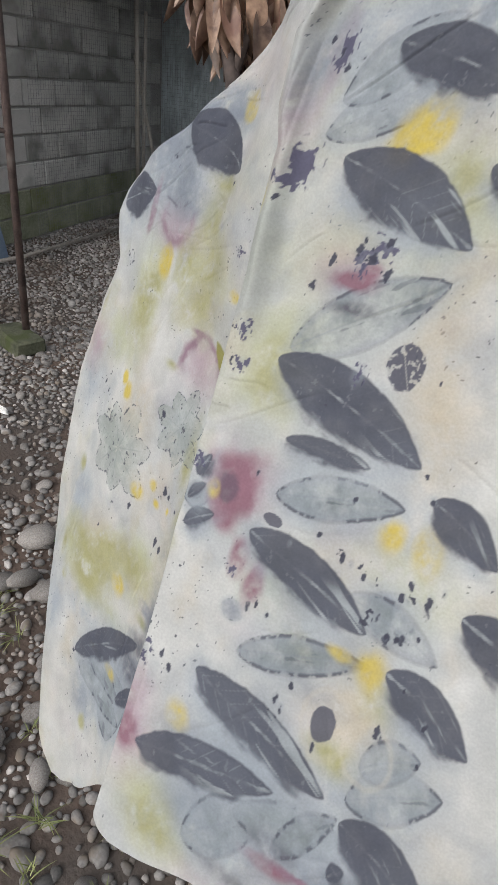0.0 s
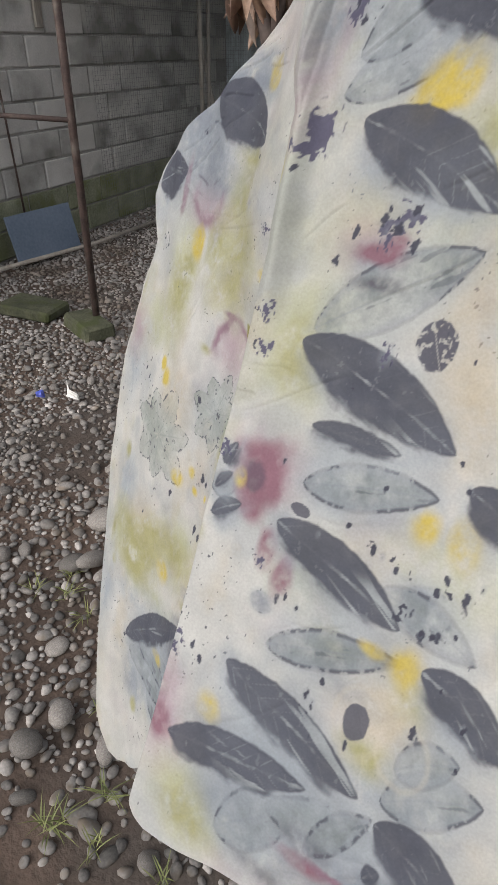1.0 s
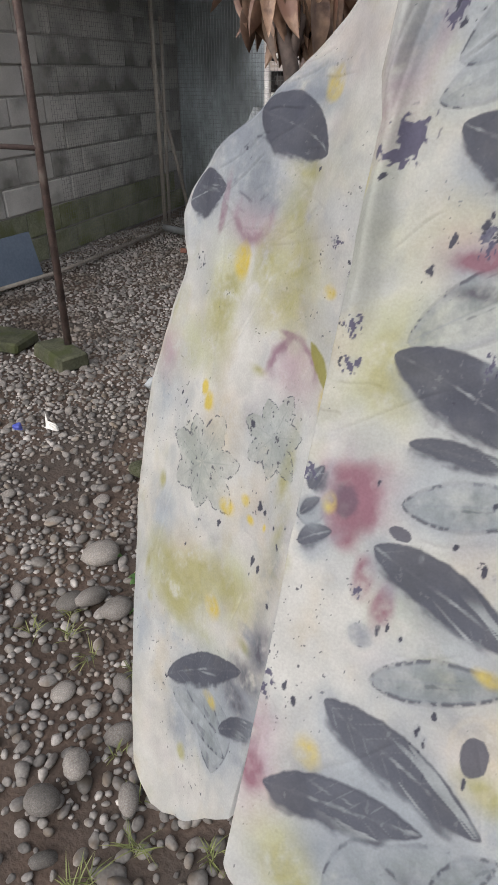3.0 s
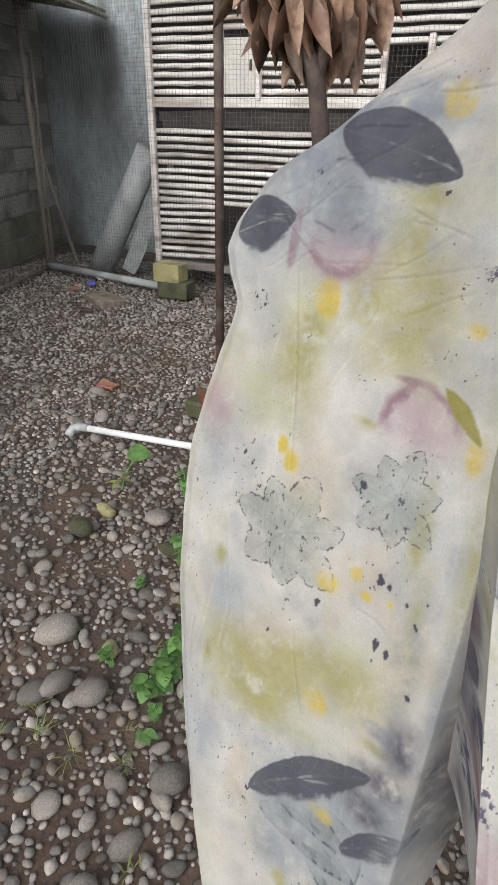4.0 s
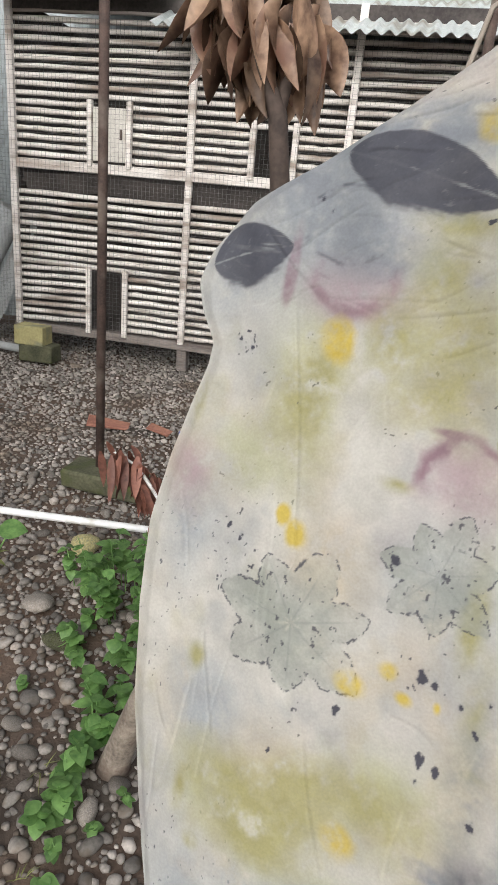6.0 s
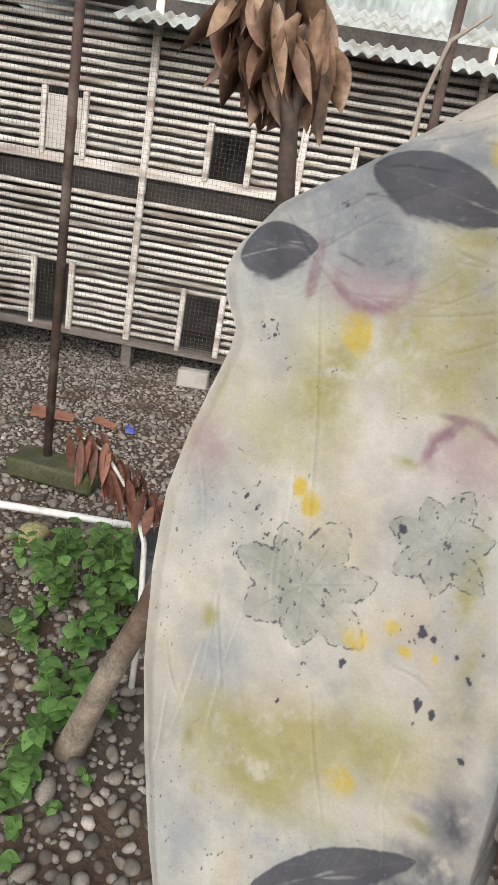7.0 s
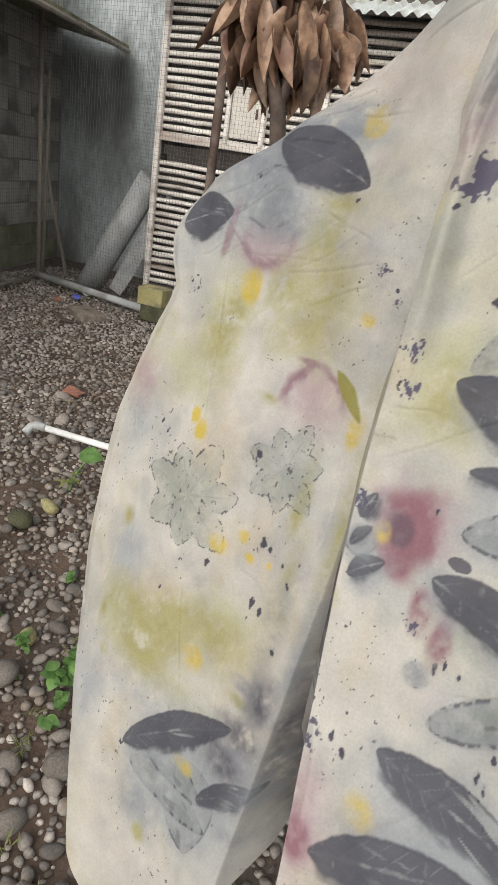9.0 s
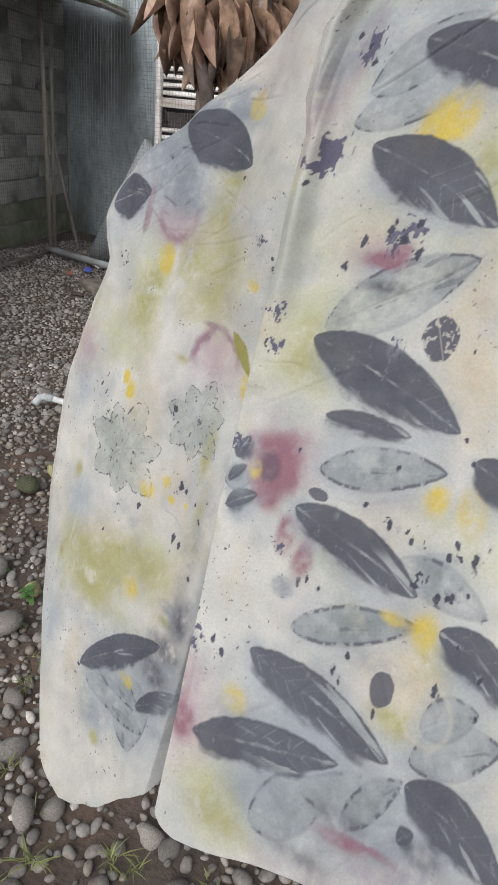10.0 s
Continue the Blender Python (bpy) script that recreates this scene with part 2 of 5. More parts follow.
def value_noise(x, z, scale, seed, octaves=3):
    """Smooth noise of about -1 to 1 over two arrays."""
    out, amp, tot = np.zeros_like(x), 1.0, 0.0
    for o in range(octaves):
        r = np.random.RandomState(seed * 17 + o)
        lat = r.uniform(-1, 1, (64, 64))
        u, v = x * scale * 2 ** o + 31.7, z * scale * 2 ** o + 17.3
        iu, iv = np.floor(u).astype(int), np.floor(v).astype(int)
        fu, fv = u - iu, v - iv
        fu, fv = fu * fu * (3 - 2 * fu), fv * fv * (3 - 2 * fv)
        a, b = lat[iu % 64, iv % 64], lat[(iu + 1) % 64, iv % 64]
        c, d = lat[iu % 64, (iv + 1) % 64], lat[(iu + 1) % 64, (iv + 1) % 64]
        out += amp * ((a * (1 - fu) + b * fu) * (1 - fv) + (c * (1 - fu) + d * fu) * fv)
        tot += amp
        amp *= 0.55
    return out / tot * 1.6


def smooth_step(a, b, x):
    t = np.clip((x - a) / (b - a), 0, 1)
    return t * t * (3 - 2 * t)


# ---- ground ----
def ground_height(x, y):
    return 0.012 * value_noise(x, y, 2.2, 3, 2) - 0.012


gx = np.concatenate([[-400, -120, -40, -14, -8], np.linspace(-5, 4, 181), [7, 14, 40, 120, 400]])
gy = np.concatenate([[-400, -120, -40, -14, -6], np.linspace(-2.5, 6, 171), [9, 16, 40, 120, 400]])
GX, GY = np.meshgrid(gx, gy)
near = (np.abs(GX) < 6) & (np.abs(GY) < 7)
ground = grid_mesh("ground", np.stack([GX, GY, np.where(near, ground_height(GX, GY), -0.012)], -1), M_SOIL)
tagged(ground, "damp brown soil showing between river stones", "ground", kind="structure")

def unit_stone(level):
    bm = bmesh.new()
    bmesh.ops.create_icosphere(bm, subdivisions=level, radius=1)
    bm.verts.ensure_lookup_table()
    v = np.array([p.co[:] for p in bm.verts])
    f = np.array([[q.index for q in t.verts] for t in bm.faces])
    bm.free()
    return v, f


def stone_shapes(rng, n, base, size, flat=(0.45, 0.75)):
    """n irregular, flattened and turned copies of a unit stone, about their own centres."""
    v = np.repeat(base[None], n, 0)
    k = rng.normal(size=(n, 3, 3))
    ph = rng.uniform(0, 6.28, (n, 3))
    bumpy = 1 + 0.16 * np.sin(np.einsum("nvi,nki->nvk", v, k) * 1.3 + ph[:, None]).sum(-1)
    v = v * bumpy[..., None]
    s = np.stack([rng.uniform(0.85, 1.3, n), rng.uniform(0.7, 1.0, n), rng.uniform(*flat, n)], -1) * size[:, None]
    v = v * s[:, None]
    tilt = rng.normal(0, 0.22, n)
    c, q = np.cos(tilt)[:, None], np.sin(tilt)[:, None]
    v = np.stack([v[..., 0] * c - v[..., 2] * q, v[..., 1], v[..., 0] * q + v[..., 2] * c], -1)
    a = rng.uniform(0, 6.28, n)
    c, q = np.cos(a)[:, None], np.sin(a)[:, None]
    v = np.stack([v[..., 0] * c - v[..., 1] * q, v[..., 0] * q + v[..., 1] * c, v[..., 2]], -1)
    return v, s[:, 2]


def scatter_stones(rng, spots, size, level):
    v, f = unit_stone(level)
    n = len(spots)
    sv, half = stone_shapes(rng, n, v, size)
    z = ground_height(spots[:, 0], spots[:, 1]) + half * rng.uniform(0.15, 0.6, n)
    sv[..., 0] += spots[:, 0, None]
    sv[..., 1] += spots[:, 1, None]
    sv[..., 2] += z[:, None]
    fa = (f[None] + (np.arange(n) * len(v))[:, None, None]).reshape(-1, 3)
    return sv.reshape(-1, 3), fa


def spread_spots(rng, n, x0, x1, y0, y1, gap, kept):
    """Random spots that keep a distance from one another, coarse cells first."""
    out = []
    cell = {}
    for p in kept:
        cell.setdefault((int(p[0] // 0.08), int(p[1] // 0.08)), []).append(p)
    tries = rng.uniform(size=(n, 2)) * (x1 - x0, y1 - y0) + (x0, y0)
    sizes = gap(rng, n)
    for (x, y), s in zip(tries, sizes):
        i, j = int(x // 0.08), int(y // 0.08)
        ok = True
        for a in (-1, 0, 1):
            for b in (-1, 0, 1):
                for q in cell.get((i + a, j + b), ()):
                    if (q[0] - x) ** 2 + (q[1] - y) ** 2 < ((q[2] + s) * 0.78) ** 2:
                        ok = False
                        break
        if ok:
            cell.setdefault((i, j), []).append((x, y, s))
            out.append((x, y, s))
    return out


rng = np.random.RandomState(5)
# cobbles: large ones near the garment, small ones all over
cobbles = spread_spots(rng, 10500, -1.4, 1.7, -0.4, 2.0, lambda r, n: np.sort(np.clip(r.lognormal(-4.72, 0.42, n), 0.006, 0.032))[::-1], [])
cob = np.array(cobbles)
gravel = np.array(spread_spots(rng, 120000, -3.3, 2.9, -1.4, 4.6, lambda r, n: np.sort(np.clip(r.lognormal(-4.75, 0.35, n), 0.005, 0.024))[::-1], cobbles))
# bare soil patches in the near ground
bare = value_noise(gravel[:, 0], gravel[:, 1], 2.0, 11, 2)
gravel = gravel[(bare < 0.60) | (gravel[:, 1] > 1.4)]
# it thins out where the yard runs on
edge_fade = np.minimum(2.9 - gravel[:, 0], gravel[:, 1] + 1.4) / 0.9
gravel = gravel[rng.uniform(size=len(gravel)) < edge_fade]
yard = tagged(new("pebble_bed"), "grey river pebbles and cobbles over damp soil", "pebbles", kind="structure")
v, f = scatter_stones(rng, gravel[:, :2], gravel[:, 2] * 1.02, 1)
tagged(pieces_mesh("gravel", v, f, M_GRAVEL, yard), "small mixed grey gravel", kind="stuff")
# the largest cobbles near the path are pieces of their own
big = cob[np.argsort(-cob[:, 2])]
first, rest = big[:290], big[290:]
v, f = scatter_stones(rng, rest[:, :2], rest[:, 2] * 1.05, 2)
tagged(pieces_mesh("cobbles", v, f, M_STONE, yard), "rounded grey river cobbles", kind="stuff")
sv, sf = unit_stone(2)
shapes = []
for k in range(14):
    s, half = stone_shapes(rng, 1, sv, np.array([1.0]), (0.5, 0.8))
    me = pieces_mesh("stone", s[0], sf, M_STONE)
    shapes.append((me.data, half[0]))
    bpy.data.objects.remove(me)
for k, (x, y, s) in enumerate(first):
    data, half = shapes[k % 14]
    ob = new("stone", data)
    ob.parent = yard
    ob.matrix_basis = pose(x, y, float(ground_height(np.array(x), np.array(y))) + s * half * rng.uniform(0.2, 0.5), 0, 0, rng.uniform(0, 360)) @ Matrix.Scale(s * 1.05, 4)


# ---- block wall, plaster wall ----
WALL_A, WALL_DIR = Vector((-2.29, 0.58, 0)), Vector((-0.302, 0.953, 0))
wall_frame = Matrix.Translation(WALL_A) @ Matrix.Rotation(math.atan2(WALL_DIR.y, WALL_DIR.x), 4, "Z")
wall_west = tagged(new("wall_west"), "grey hollow-block wall with dark mortar joints and moss", "wall", kind="structure")
wall_west.matrix_world = wall_frame
# local x runs along the wall away from the yard's near end, local y points into the wall
core = part("core", boxed(-1.4, 4.75, 0.012, 0.16, -0.05, 2.75), M_MORTAR, wall_west)
block_data = []
for k in range(4):
    bm = boxed(-0.193, 0.193, 0.0, 0.05, -0.084, 0.084, bevel=0.006, warp=0.002)
    ob = part("block", bm, M_BLOCK)
    block_data.append(ob.data)
    bpy.data.objects.remove(ob)
for row in range(15):
    for i in range(16):
        x = -1.2 + i * 0.40 + (0.2 if row % 2 else 0)
        if x > 4.55:
            continue
        ob = new("block", block_data[random.randrange(4)])
        ob.parent = wall_west
        if row < 2:
            ob.material_slots[0].link = "OBJECT"
            ob.material_slots[0].material = M_MOSSBLOCK
        ob.location = (x, random.uniform(-0.004, 0.004), 0.09 + row * 0.181)
wall_north = part("wall_north", boxed(-3.9, 4.5, 5.0, 5.15, -0.05, 3.4), M_PLASTER)
tagged(wall_north, "tall bluish-grey cement plaster wall with dark damp stains", "wall", kind="structure")


# ---- coop ----
YC = 3.9
coop = thing("chicken_coop", "two-tier whitewashed bamboo slat coop on short legs", "coop", (0, YC, 0))
POSTS = (-1.79, -0.575, 0.385, 1.33, 2.25)


def slat_mesh(length, seed):
    r = random.Random(seed)
    bm = bmesh.new()
    rows = []
    n = 7
    for i in range(n):
        x = length * (i / (n - 1) - 0.5)
        h = 0.0165 + r.uniform(-0.002, 0.002)
        dz = r.uniform(-0.003, 0.003)
        dy = r.uniform(-0.002, 0.002)
        rows.append([bm.verts.new((x, y + dy, z + dz)) for y, z in ((0.004, -h), (-0.006, -h * 0.6), (-0.009, 0), (-0.006, h * 0.6), (0.004, h))])
    for a, b in zip(rows, rows[1:]):
        for k in range(4):
            bm.faces.new((a[k], b[k], b[k + 1], a[k + 1]))
        bm.faces.new((a[4], b[4], b[0], a[0]))
    bm.faces.new(rows[0])
    bm.faces.new(rows[-1][::-1])
    bmesh.ops.recalc_face_normals(bm, faces=bm.faces)
    return bm


slat_cache = {}


def slat(parent, x0, x1, z, tilt=0.0):
    key = (round(x1 - x0, 2), random.randrange(4))
    if key not in slat_cache:
        ob = part("slat", slat_mesh(x1 - x0, hash(key) % 1000), M_SLAT, smooth=True)
        slat_cache[key] = ob.data
        bpy.data.objects.remove(ob)
    ob = new("slat", slat_cache[key])
    ob.parent = parent
    ob.matrix_basis = pose((x0 + x1) / 2, -0.03, z, 0, tilt + random.uniform(-0.35, 0.35), 0)


part("lower_rail", boxed(-1.83, 2.3, -0.045, 0.03, 0.15, 0.205, 0.004, 0.002), M_RAIL, coop, "grey weathered bottom rail")
part("middle_rail", boxed(-1.80, 2.3, -0.05, 0.03, 1.225, 1.285, 0.004, 0.002), M_SLAT, coop, "whitewashed middle rail")
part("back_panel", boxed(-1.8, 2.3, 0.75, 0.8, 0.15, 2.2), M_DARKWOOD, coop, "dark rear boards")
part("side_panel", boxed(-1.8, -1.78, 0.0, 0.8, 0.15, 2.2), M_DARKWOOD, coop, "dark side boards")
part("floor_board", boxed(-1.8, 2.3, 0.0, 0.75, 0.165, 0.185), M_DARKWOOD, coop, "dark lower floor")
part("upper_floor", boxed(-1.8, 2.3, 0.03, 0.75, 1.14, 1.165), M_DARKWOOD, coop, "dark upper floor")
for k, x in enumerate(POSTS):
    part("leg", boxed(x - 0.035, x + 0.035, -0.02, 0.05, 0.0, 0.155, 0.004, 0.003), M_RAIL, coop)
    for z0, z1 in ((0.19, 1.13), (1.13, 2.2)):
        part("post", boxed(x - 0.022, x + 0.022, -0.062, -0.03, z0, z1, 0.004, 0.003), M_SLAT, coop, "whitewashed upright batten")
# openings: bay, x range, z range
OPEN = [(0, -1.225, -0.995, 1.285, 1.62), (0, -1.235, -1.005, 0.205, 0.605), (1, -0.165, 0.06, 1.285, 1.565), (1, -0.20, 0.03, 0.205, 0.57), (2, 0.72, 0.95, 1.285, 1.565)]
for bay in range(4):
    a, b = POSTS[bay] + 0.012, POSTS[bay + 1] - 0.012
    for z in [0.235 + 0.0495 * i for i in range(18)] + [1.315 + 0.0505 * i for i in range(17)]:
        gaps = [o for o in OPEN if o[0] == bay and o[3] < z < o[4]]
        low = bay == 0 and z < 0.6
        if gaps:
            o = gaps[0]
            slat(coop, a, o[1] - 0.03, z + (0.012 if low else 0), -2.0 if low else 0)
            slat(coop, o[2] + 0.03, b, z)
        else:
            slat(coop, a, b, z)
for bay, x0, x1, z0, z1 in OPEN:
    for x in (x0 - 0.018, x1 + 0.018):
        part("door_stile", boxed(x - 0.017, x + 0.017, -0.066, -0.035, z0 - 0.02, z1 + 0.03, 0.003, 0.002), M_SLAT, coop, "whitewashed door stile")
hatch = part("hatch_door", boxed(-1.22, -1.0, -0.058, -0.046, 1.30, 1.61, 0.003), M_DOOR, coop, "pale painted hatch door")
part("latch", boxed(-1.035, -1.02, -0.068, -0.058, 1.43, 1.49, 0.002), M_RUST, hatch, "small dark latch")
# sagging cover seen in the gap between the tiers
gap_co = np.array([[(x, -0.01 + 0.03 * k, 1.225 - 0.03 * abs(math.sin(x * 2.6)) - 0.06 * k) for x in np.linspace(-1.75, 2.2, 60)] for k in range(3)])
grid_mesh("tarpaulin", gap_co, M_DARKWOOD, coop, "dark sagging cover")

# corrugated roof over the coop
roof = thing("coop_roof", "pale weathered corrugated zinc roof with a wavy eave", "roof", (0, 0, 0))
rx = np.linspace(-0.75, 3.2, 500)
ry = np.linspace(3.55, 5.0, 12)
RX, RY = np.meshgrid(rx, ry)
grid_mesh("roof_sheet", np.stack([RX, RY, 2.0 + (RY - 3.55) * 0.42 + 0.012 * np.sin(RX * 2 * math.pi / 0.076)], -1), M_ROOF, roof)
part("eave_beam", boxed(-1.8, 3.0, 3.86, 3.92, 2.12, 2.2, 0.004), M_DARKWOOD, roof, "dark eave beam")
rx = np.linspace(-1.9, -0.70, 160)
RX, RY = np.meshgrid(rx, ry)
grid_mesh("roof_sheet", np.stack([RX, RY, 2.16 + (RY - 3.55) * 0.42 + 0.012 * np.sin(RX * 2 * math.pi / 0.076)], -1), M_ROOF, roof)


# wire mesh screens
def mesh_screen(name, a, b, z0, z1, pitch, label, wire=0.0006):
    a, b = Vector(a), Vector(b)
    run = (b - a).normalized()
    n = Vector((-run.y, run.x, 0))
    vs, fs = [], []

    def wire_box(p, q, side):
        k = len(vs)
        d = (q - p).normalized()
        u, w = side.normalized() * wire, d.cross(side).normalized() * wire
        for e in (p, q):
            vs.extend([e + u + w, e - u + w, e - u - w, e + u - w])
        fs.extend([(k, k + 1, k + 5, k + 4), (k + 1, k + 2, k + 6, k + 5), (k + 2, k + 3, k + 7, k + 6), (k + 3, k, k + 4, k + 7)])

    length = (b - a).length
    for i in range(int(length / pitch) + 1):
        p = a + run * (i * pitch)
        wire_box(p + Vector((0, 0, z0)), p + Vector((0, 0, z1)) + n * random.uniform(-0.004, 0.004), n)
    for i in range(int((z1 - z0) / pitch) + 1):
        z = Vector((0, 0, z0 + i * pitch))
        m1 = a + run * length * 0.5 + n * random.uniform(-0.006, 0.006)
        wire_box(a + z, m1 + z, n)
        wire_box(m1 + z, b + z, n)
    ob = pieces_mesh(name, np.array([v[:] for v in vs]), np.array(fs), M_WIRE)
    return tagged(ob, label, "wire mesh", kind="stuff")


mesh_screen("wire_screen", (-1.82, 3.72, 0), (2.3, 3.72, 0), 0.0, 2.05, 0.026, "fine galvanised wire mesh in front of the coop")
mesh_screen("wire_screen", (-2.88, 3.82, 0), (-1.82, 3.80, 0), 0.03, 2.1, 0.026, "fine galvanised wire mesh of the corner pen")
mesh_screen("wire_screen", (-2.52, 2.55, 0), (-2.88, 3.82, 0), 0.03, 2.0, 0.026, "fine galvanised wire mesh along the block wall")


# ---- garment ----
CREAM = np.array((0.455, 0.447, 0.415))
DYES = {
    "dark": (0.050, 0.053, 0.072), "scratch": (0.30, 0.32, 0.32), "grey": (0.165, 0.185, 0.185), "blue": (0.30, 0.325, 0.345), "pale_green": (0.37, 0.375, 0.255), "beige": (0.42, 0.36, 0.26),
    "pink": (0.34, 0.25, 0.275), "red": (0.21, 0.10, 0.128), "darkred": (0.09, 0.055, 0.08), "redline": (0.20, 0.115, 0.15), "yellow": (0.47, 0.36, 0.06),
    "olive": (0.30, 0.285, 0.135), "green": (0.20, 0.185, 0.03), "darkspot": (0.07, 0.07, 0.09), "greyspot": (0.19, 0.205, 0.235), "ring": (0.46, 0.41, 0.33),
    "specks": (0.035, 0.035, 0.055), "speckled": (0.06, 0.06, 0.085), "spider": (0.07, 0.065, 0.11), "smear_shade": (0.075, 0.073, 0.09), "wash": (0.21, 0.23, 0.255), "lobed": (0.255, 0.275, 0.25)}


class Dyer:
    """Lays leaf prints, dye stains and painted fold shade over the points of one panel."""

    def __init__(self, x, z, seed):
        self.x, self.z, self.seed = x, z, seed
        n1, n2 = value_noise(x, z, 5, seed, 4), value_noise(x, z, 7, seed + 1, 4)
        c = np.repeat(np.repeat(CREAM[None, None], x.shape[0], 0), x.shape[1], 1)
        c = c * (1 + 0.05 * n1[..., None])
        for dye, n, k in (("blue", n2, 0.42), ("pale_green", -n1, 0.5), ("beige", -n2, 0.4)):
            a = smooth_step(0.15, 0.9, n) * k
            c = c * (1 - a[..., None]) + np.array(DYES[dye]) * a[..., None]
        c = c * (1 + 0.055 * value_noise(x, z, 45, seed + 3, 4)[..., None] + 0.05 * value_noise(x, z, 22, seed + 6, 4)[..., None])
        self.c = c
        self.fine = value_noise(x, z, 160, seed + 2, 3)
        self.mid = value_noise(x, z, 45, seed + 3, 4)
        self.soft = value_noise(x, z, 14, seed + 4, 4)
        every = np.s_[:, :]
        self.lay(every, "wash", smooth_step(0.15, 0.85, self.soft + 0.4 * self.mid) * 0.34)
        self.lay(every, "olive", smooth_step(0.35, 1.0, value_noise(x, z, 12, seed + 23, 4) + 0.3 * self.mid) * 0.28)
        self.lay(every, "pink", smooth_step(0.2, 0.9, value_noise(x, z, 9, seed + 14, 4)) * 0.22)
        self.lay(every, "beige", smooth_step(0.2, 0.9, value_noise(x, z, 18, seed + 15, 4)) * 0.4)
        ink = value_noise(x, z, 270, seed + 16, 2) - 0.5 * smooth_step(0.3, -0.3, value_noise(x, z, 11, seed + 17, 2))
        self.lay(every, "specks", smooth_step(1.06, 1.1, ink) * 0.85)

    def lay(self, s, dye, alpha):
        a = alpha[..., None]
        self.c[s] = self.c[s] * (1 - a) + np.array(DYES[dye]) * a

    def window(self, x0, x1, z0, z1):
        ok = (self.x > x0) & (self.x < x1) & (self.z > z0) & (self.z < z1)
        r, q = np.where(ok.any(1))[0], np.where(ok.any(0))[0]
        if not len(r):
            return None
        return np.s_[r[0]:r[-1] + 1, q[0]:q[-1] + 1]

    def leaf(self, dye, x1, z1, x2, z2, w):
        m = w + 0.05
        s = self.window(min(x1, x2) - m, max(x1, x2) + m, min(z1, z2) - m, max(z1, z2) + m)
        if s is None:
            return
        x, z = self.x[s], self.z[s]
        length = math.hypot(x2 - x1, z2 - z1)
        ux, uz = (x2 - x1) / length, (z2 - z1) / length
        t = ((x - x1) * ux + (z - z1) * uz) / length
        d = -(x - x1) * uz + (z - z1) * ux
        bow = 0.10 * w * np.sin(np.pi * np.clip(t, 0, 1))
        prof = w * np.clip(np.sin(np.pi * np.clip(t, 0, 1) ** 0.85), 0, 1) ** 0.72
        edge = np.abs(d - bow) - prof + np.maximum(0, np.maximum(-t, t - 1)) * length
        edge = edge + 0.0006 * self.fine[s] + 0.0008 * self.mid[s]
        veins = np.abs(d - bow)
        grain = value_noise(t * length * 30, d * 160, 1.0, self.seed + 9, 3)
        streak = value_noise(t * length * 14 + 5 + x1 * 90, d * 210 + t * 6, 1.0, self.seed + 12, 3)
        side = np.abs(((t * length * 60 - np.abs(d) / max(w, 1e-3) * 1.6) % 1.0) - 0.5)
        inside = smooth_step(0.0, -0.003, edge)
        if dye == "dark":
            # bluish seep round the print, the print with one crisp and one bleeding edge, then a few pale scratches
            low = smooth_step(-0.1 * w, -0.8 * w, d)
            hairy = edge + low * (0.0032 * grain + 0.004 * self.mid[s])
            soft = 0.0012 + low * 0.0032
            self.lay(s, "wash", smooth_step(0.016, -0.004, edge) * (0.10 + 0.40 * low + 0.40 * self.soft[s] + 0.35 * self.mid[s]).clip(0, 0.75))
            self.lay(s, "blue", smooth_step(0.026, 0.0, edge) * (0.06 + 0.25 * low + 0.4 * self.soft[s]).clip(0, 1))
            self.lay(s, "dark", smooth_step(soft, -soft, hairy) * (0.95 + 0.04 * self.mid[s]).clip(0, 1))
            worn = smooth_step(0.2, 0.75, t) * smooth_step(-0.35, 0.35, self.soft[s])
            scr = smooth_step(0.0016, 0.0003, veins + 0.0008 * self.fine[s]) * (0.12 + 0.8 * self.mid[s]).clip(0.05, 0.8) + smooth_step(0.05, 0.0, side + 0.05 * self.fine[s]) * (0.05 + 0.3 * self.soft[s]).clip(0.03, 0.3) + smooth_step(0.34, 0.54, streak) * worn + smooth_step(0.8, 1.0, self.fine[s]) * 0.2
            self.lay(s, "scratch", (scr * 0.85 * inside).clip(0, 1))
            self.lay(s, "greyspot", smooth_step(-0.4, 0.9, self.soft[s] + 0.4 * self.mid[s]) * 0.16 * inside)
        elif dye == "green":
            self.lay(s, "green", smooth_step(0.002, -0.002, edge) * 0.9)
        else:
            self.lay(s, "blue", smooth_step(0.022, 0.0, edge) * 0.4)
            cloud = (0.40 + 0.5 * self.mid[s] + 0.4 * self.soft[s] + 0.2 * self.fine[s]).clip(0.08, 0.9)
            self.lay(s, "grey", smooth_step(0.002, -0.004, edge) * cloud)
            dash = smooth_step(0.10, 0.4, self.mid[s] + 0.5 * self.fine[s] + 0.3 * self.soft[s])
            self.lay(s, "dark", smooth_step(0.0026, 0.0006, np.abs(edge + 0.0006)) * (0.25 + dash).clip(0, 1) * 0.85)
            self.lay(s, "dark", smooth_step(0.62, 0.85, grain + 0.4 * self.mid[s]) * inside * 0.45)
            self.lay(s, "wash", smooth_step(-0.012, 0.0, edge) * inside * 0.45)
            self.lay(s, "greyspot", smooth_step(0.0013, 0.0003, veins) * inside * 0.3)

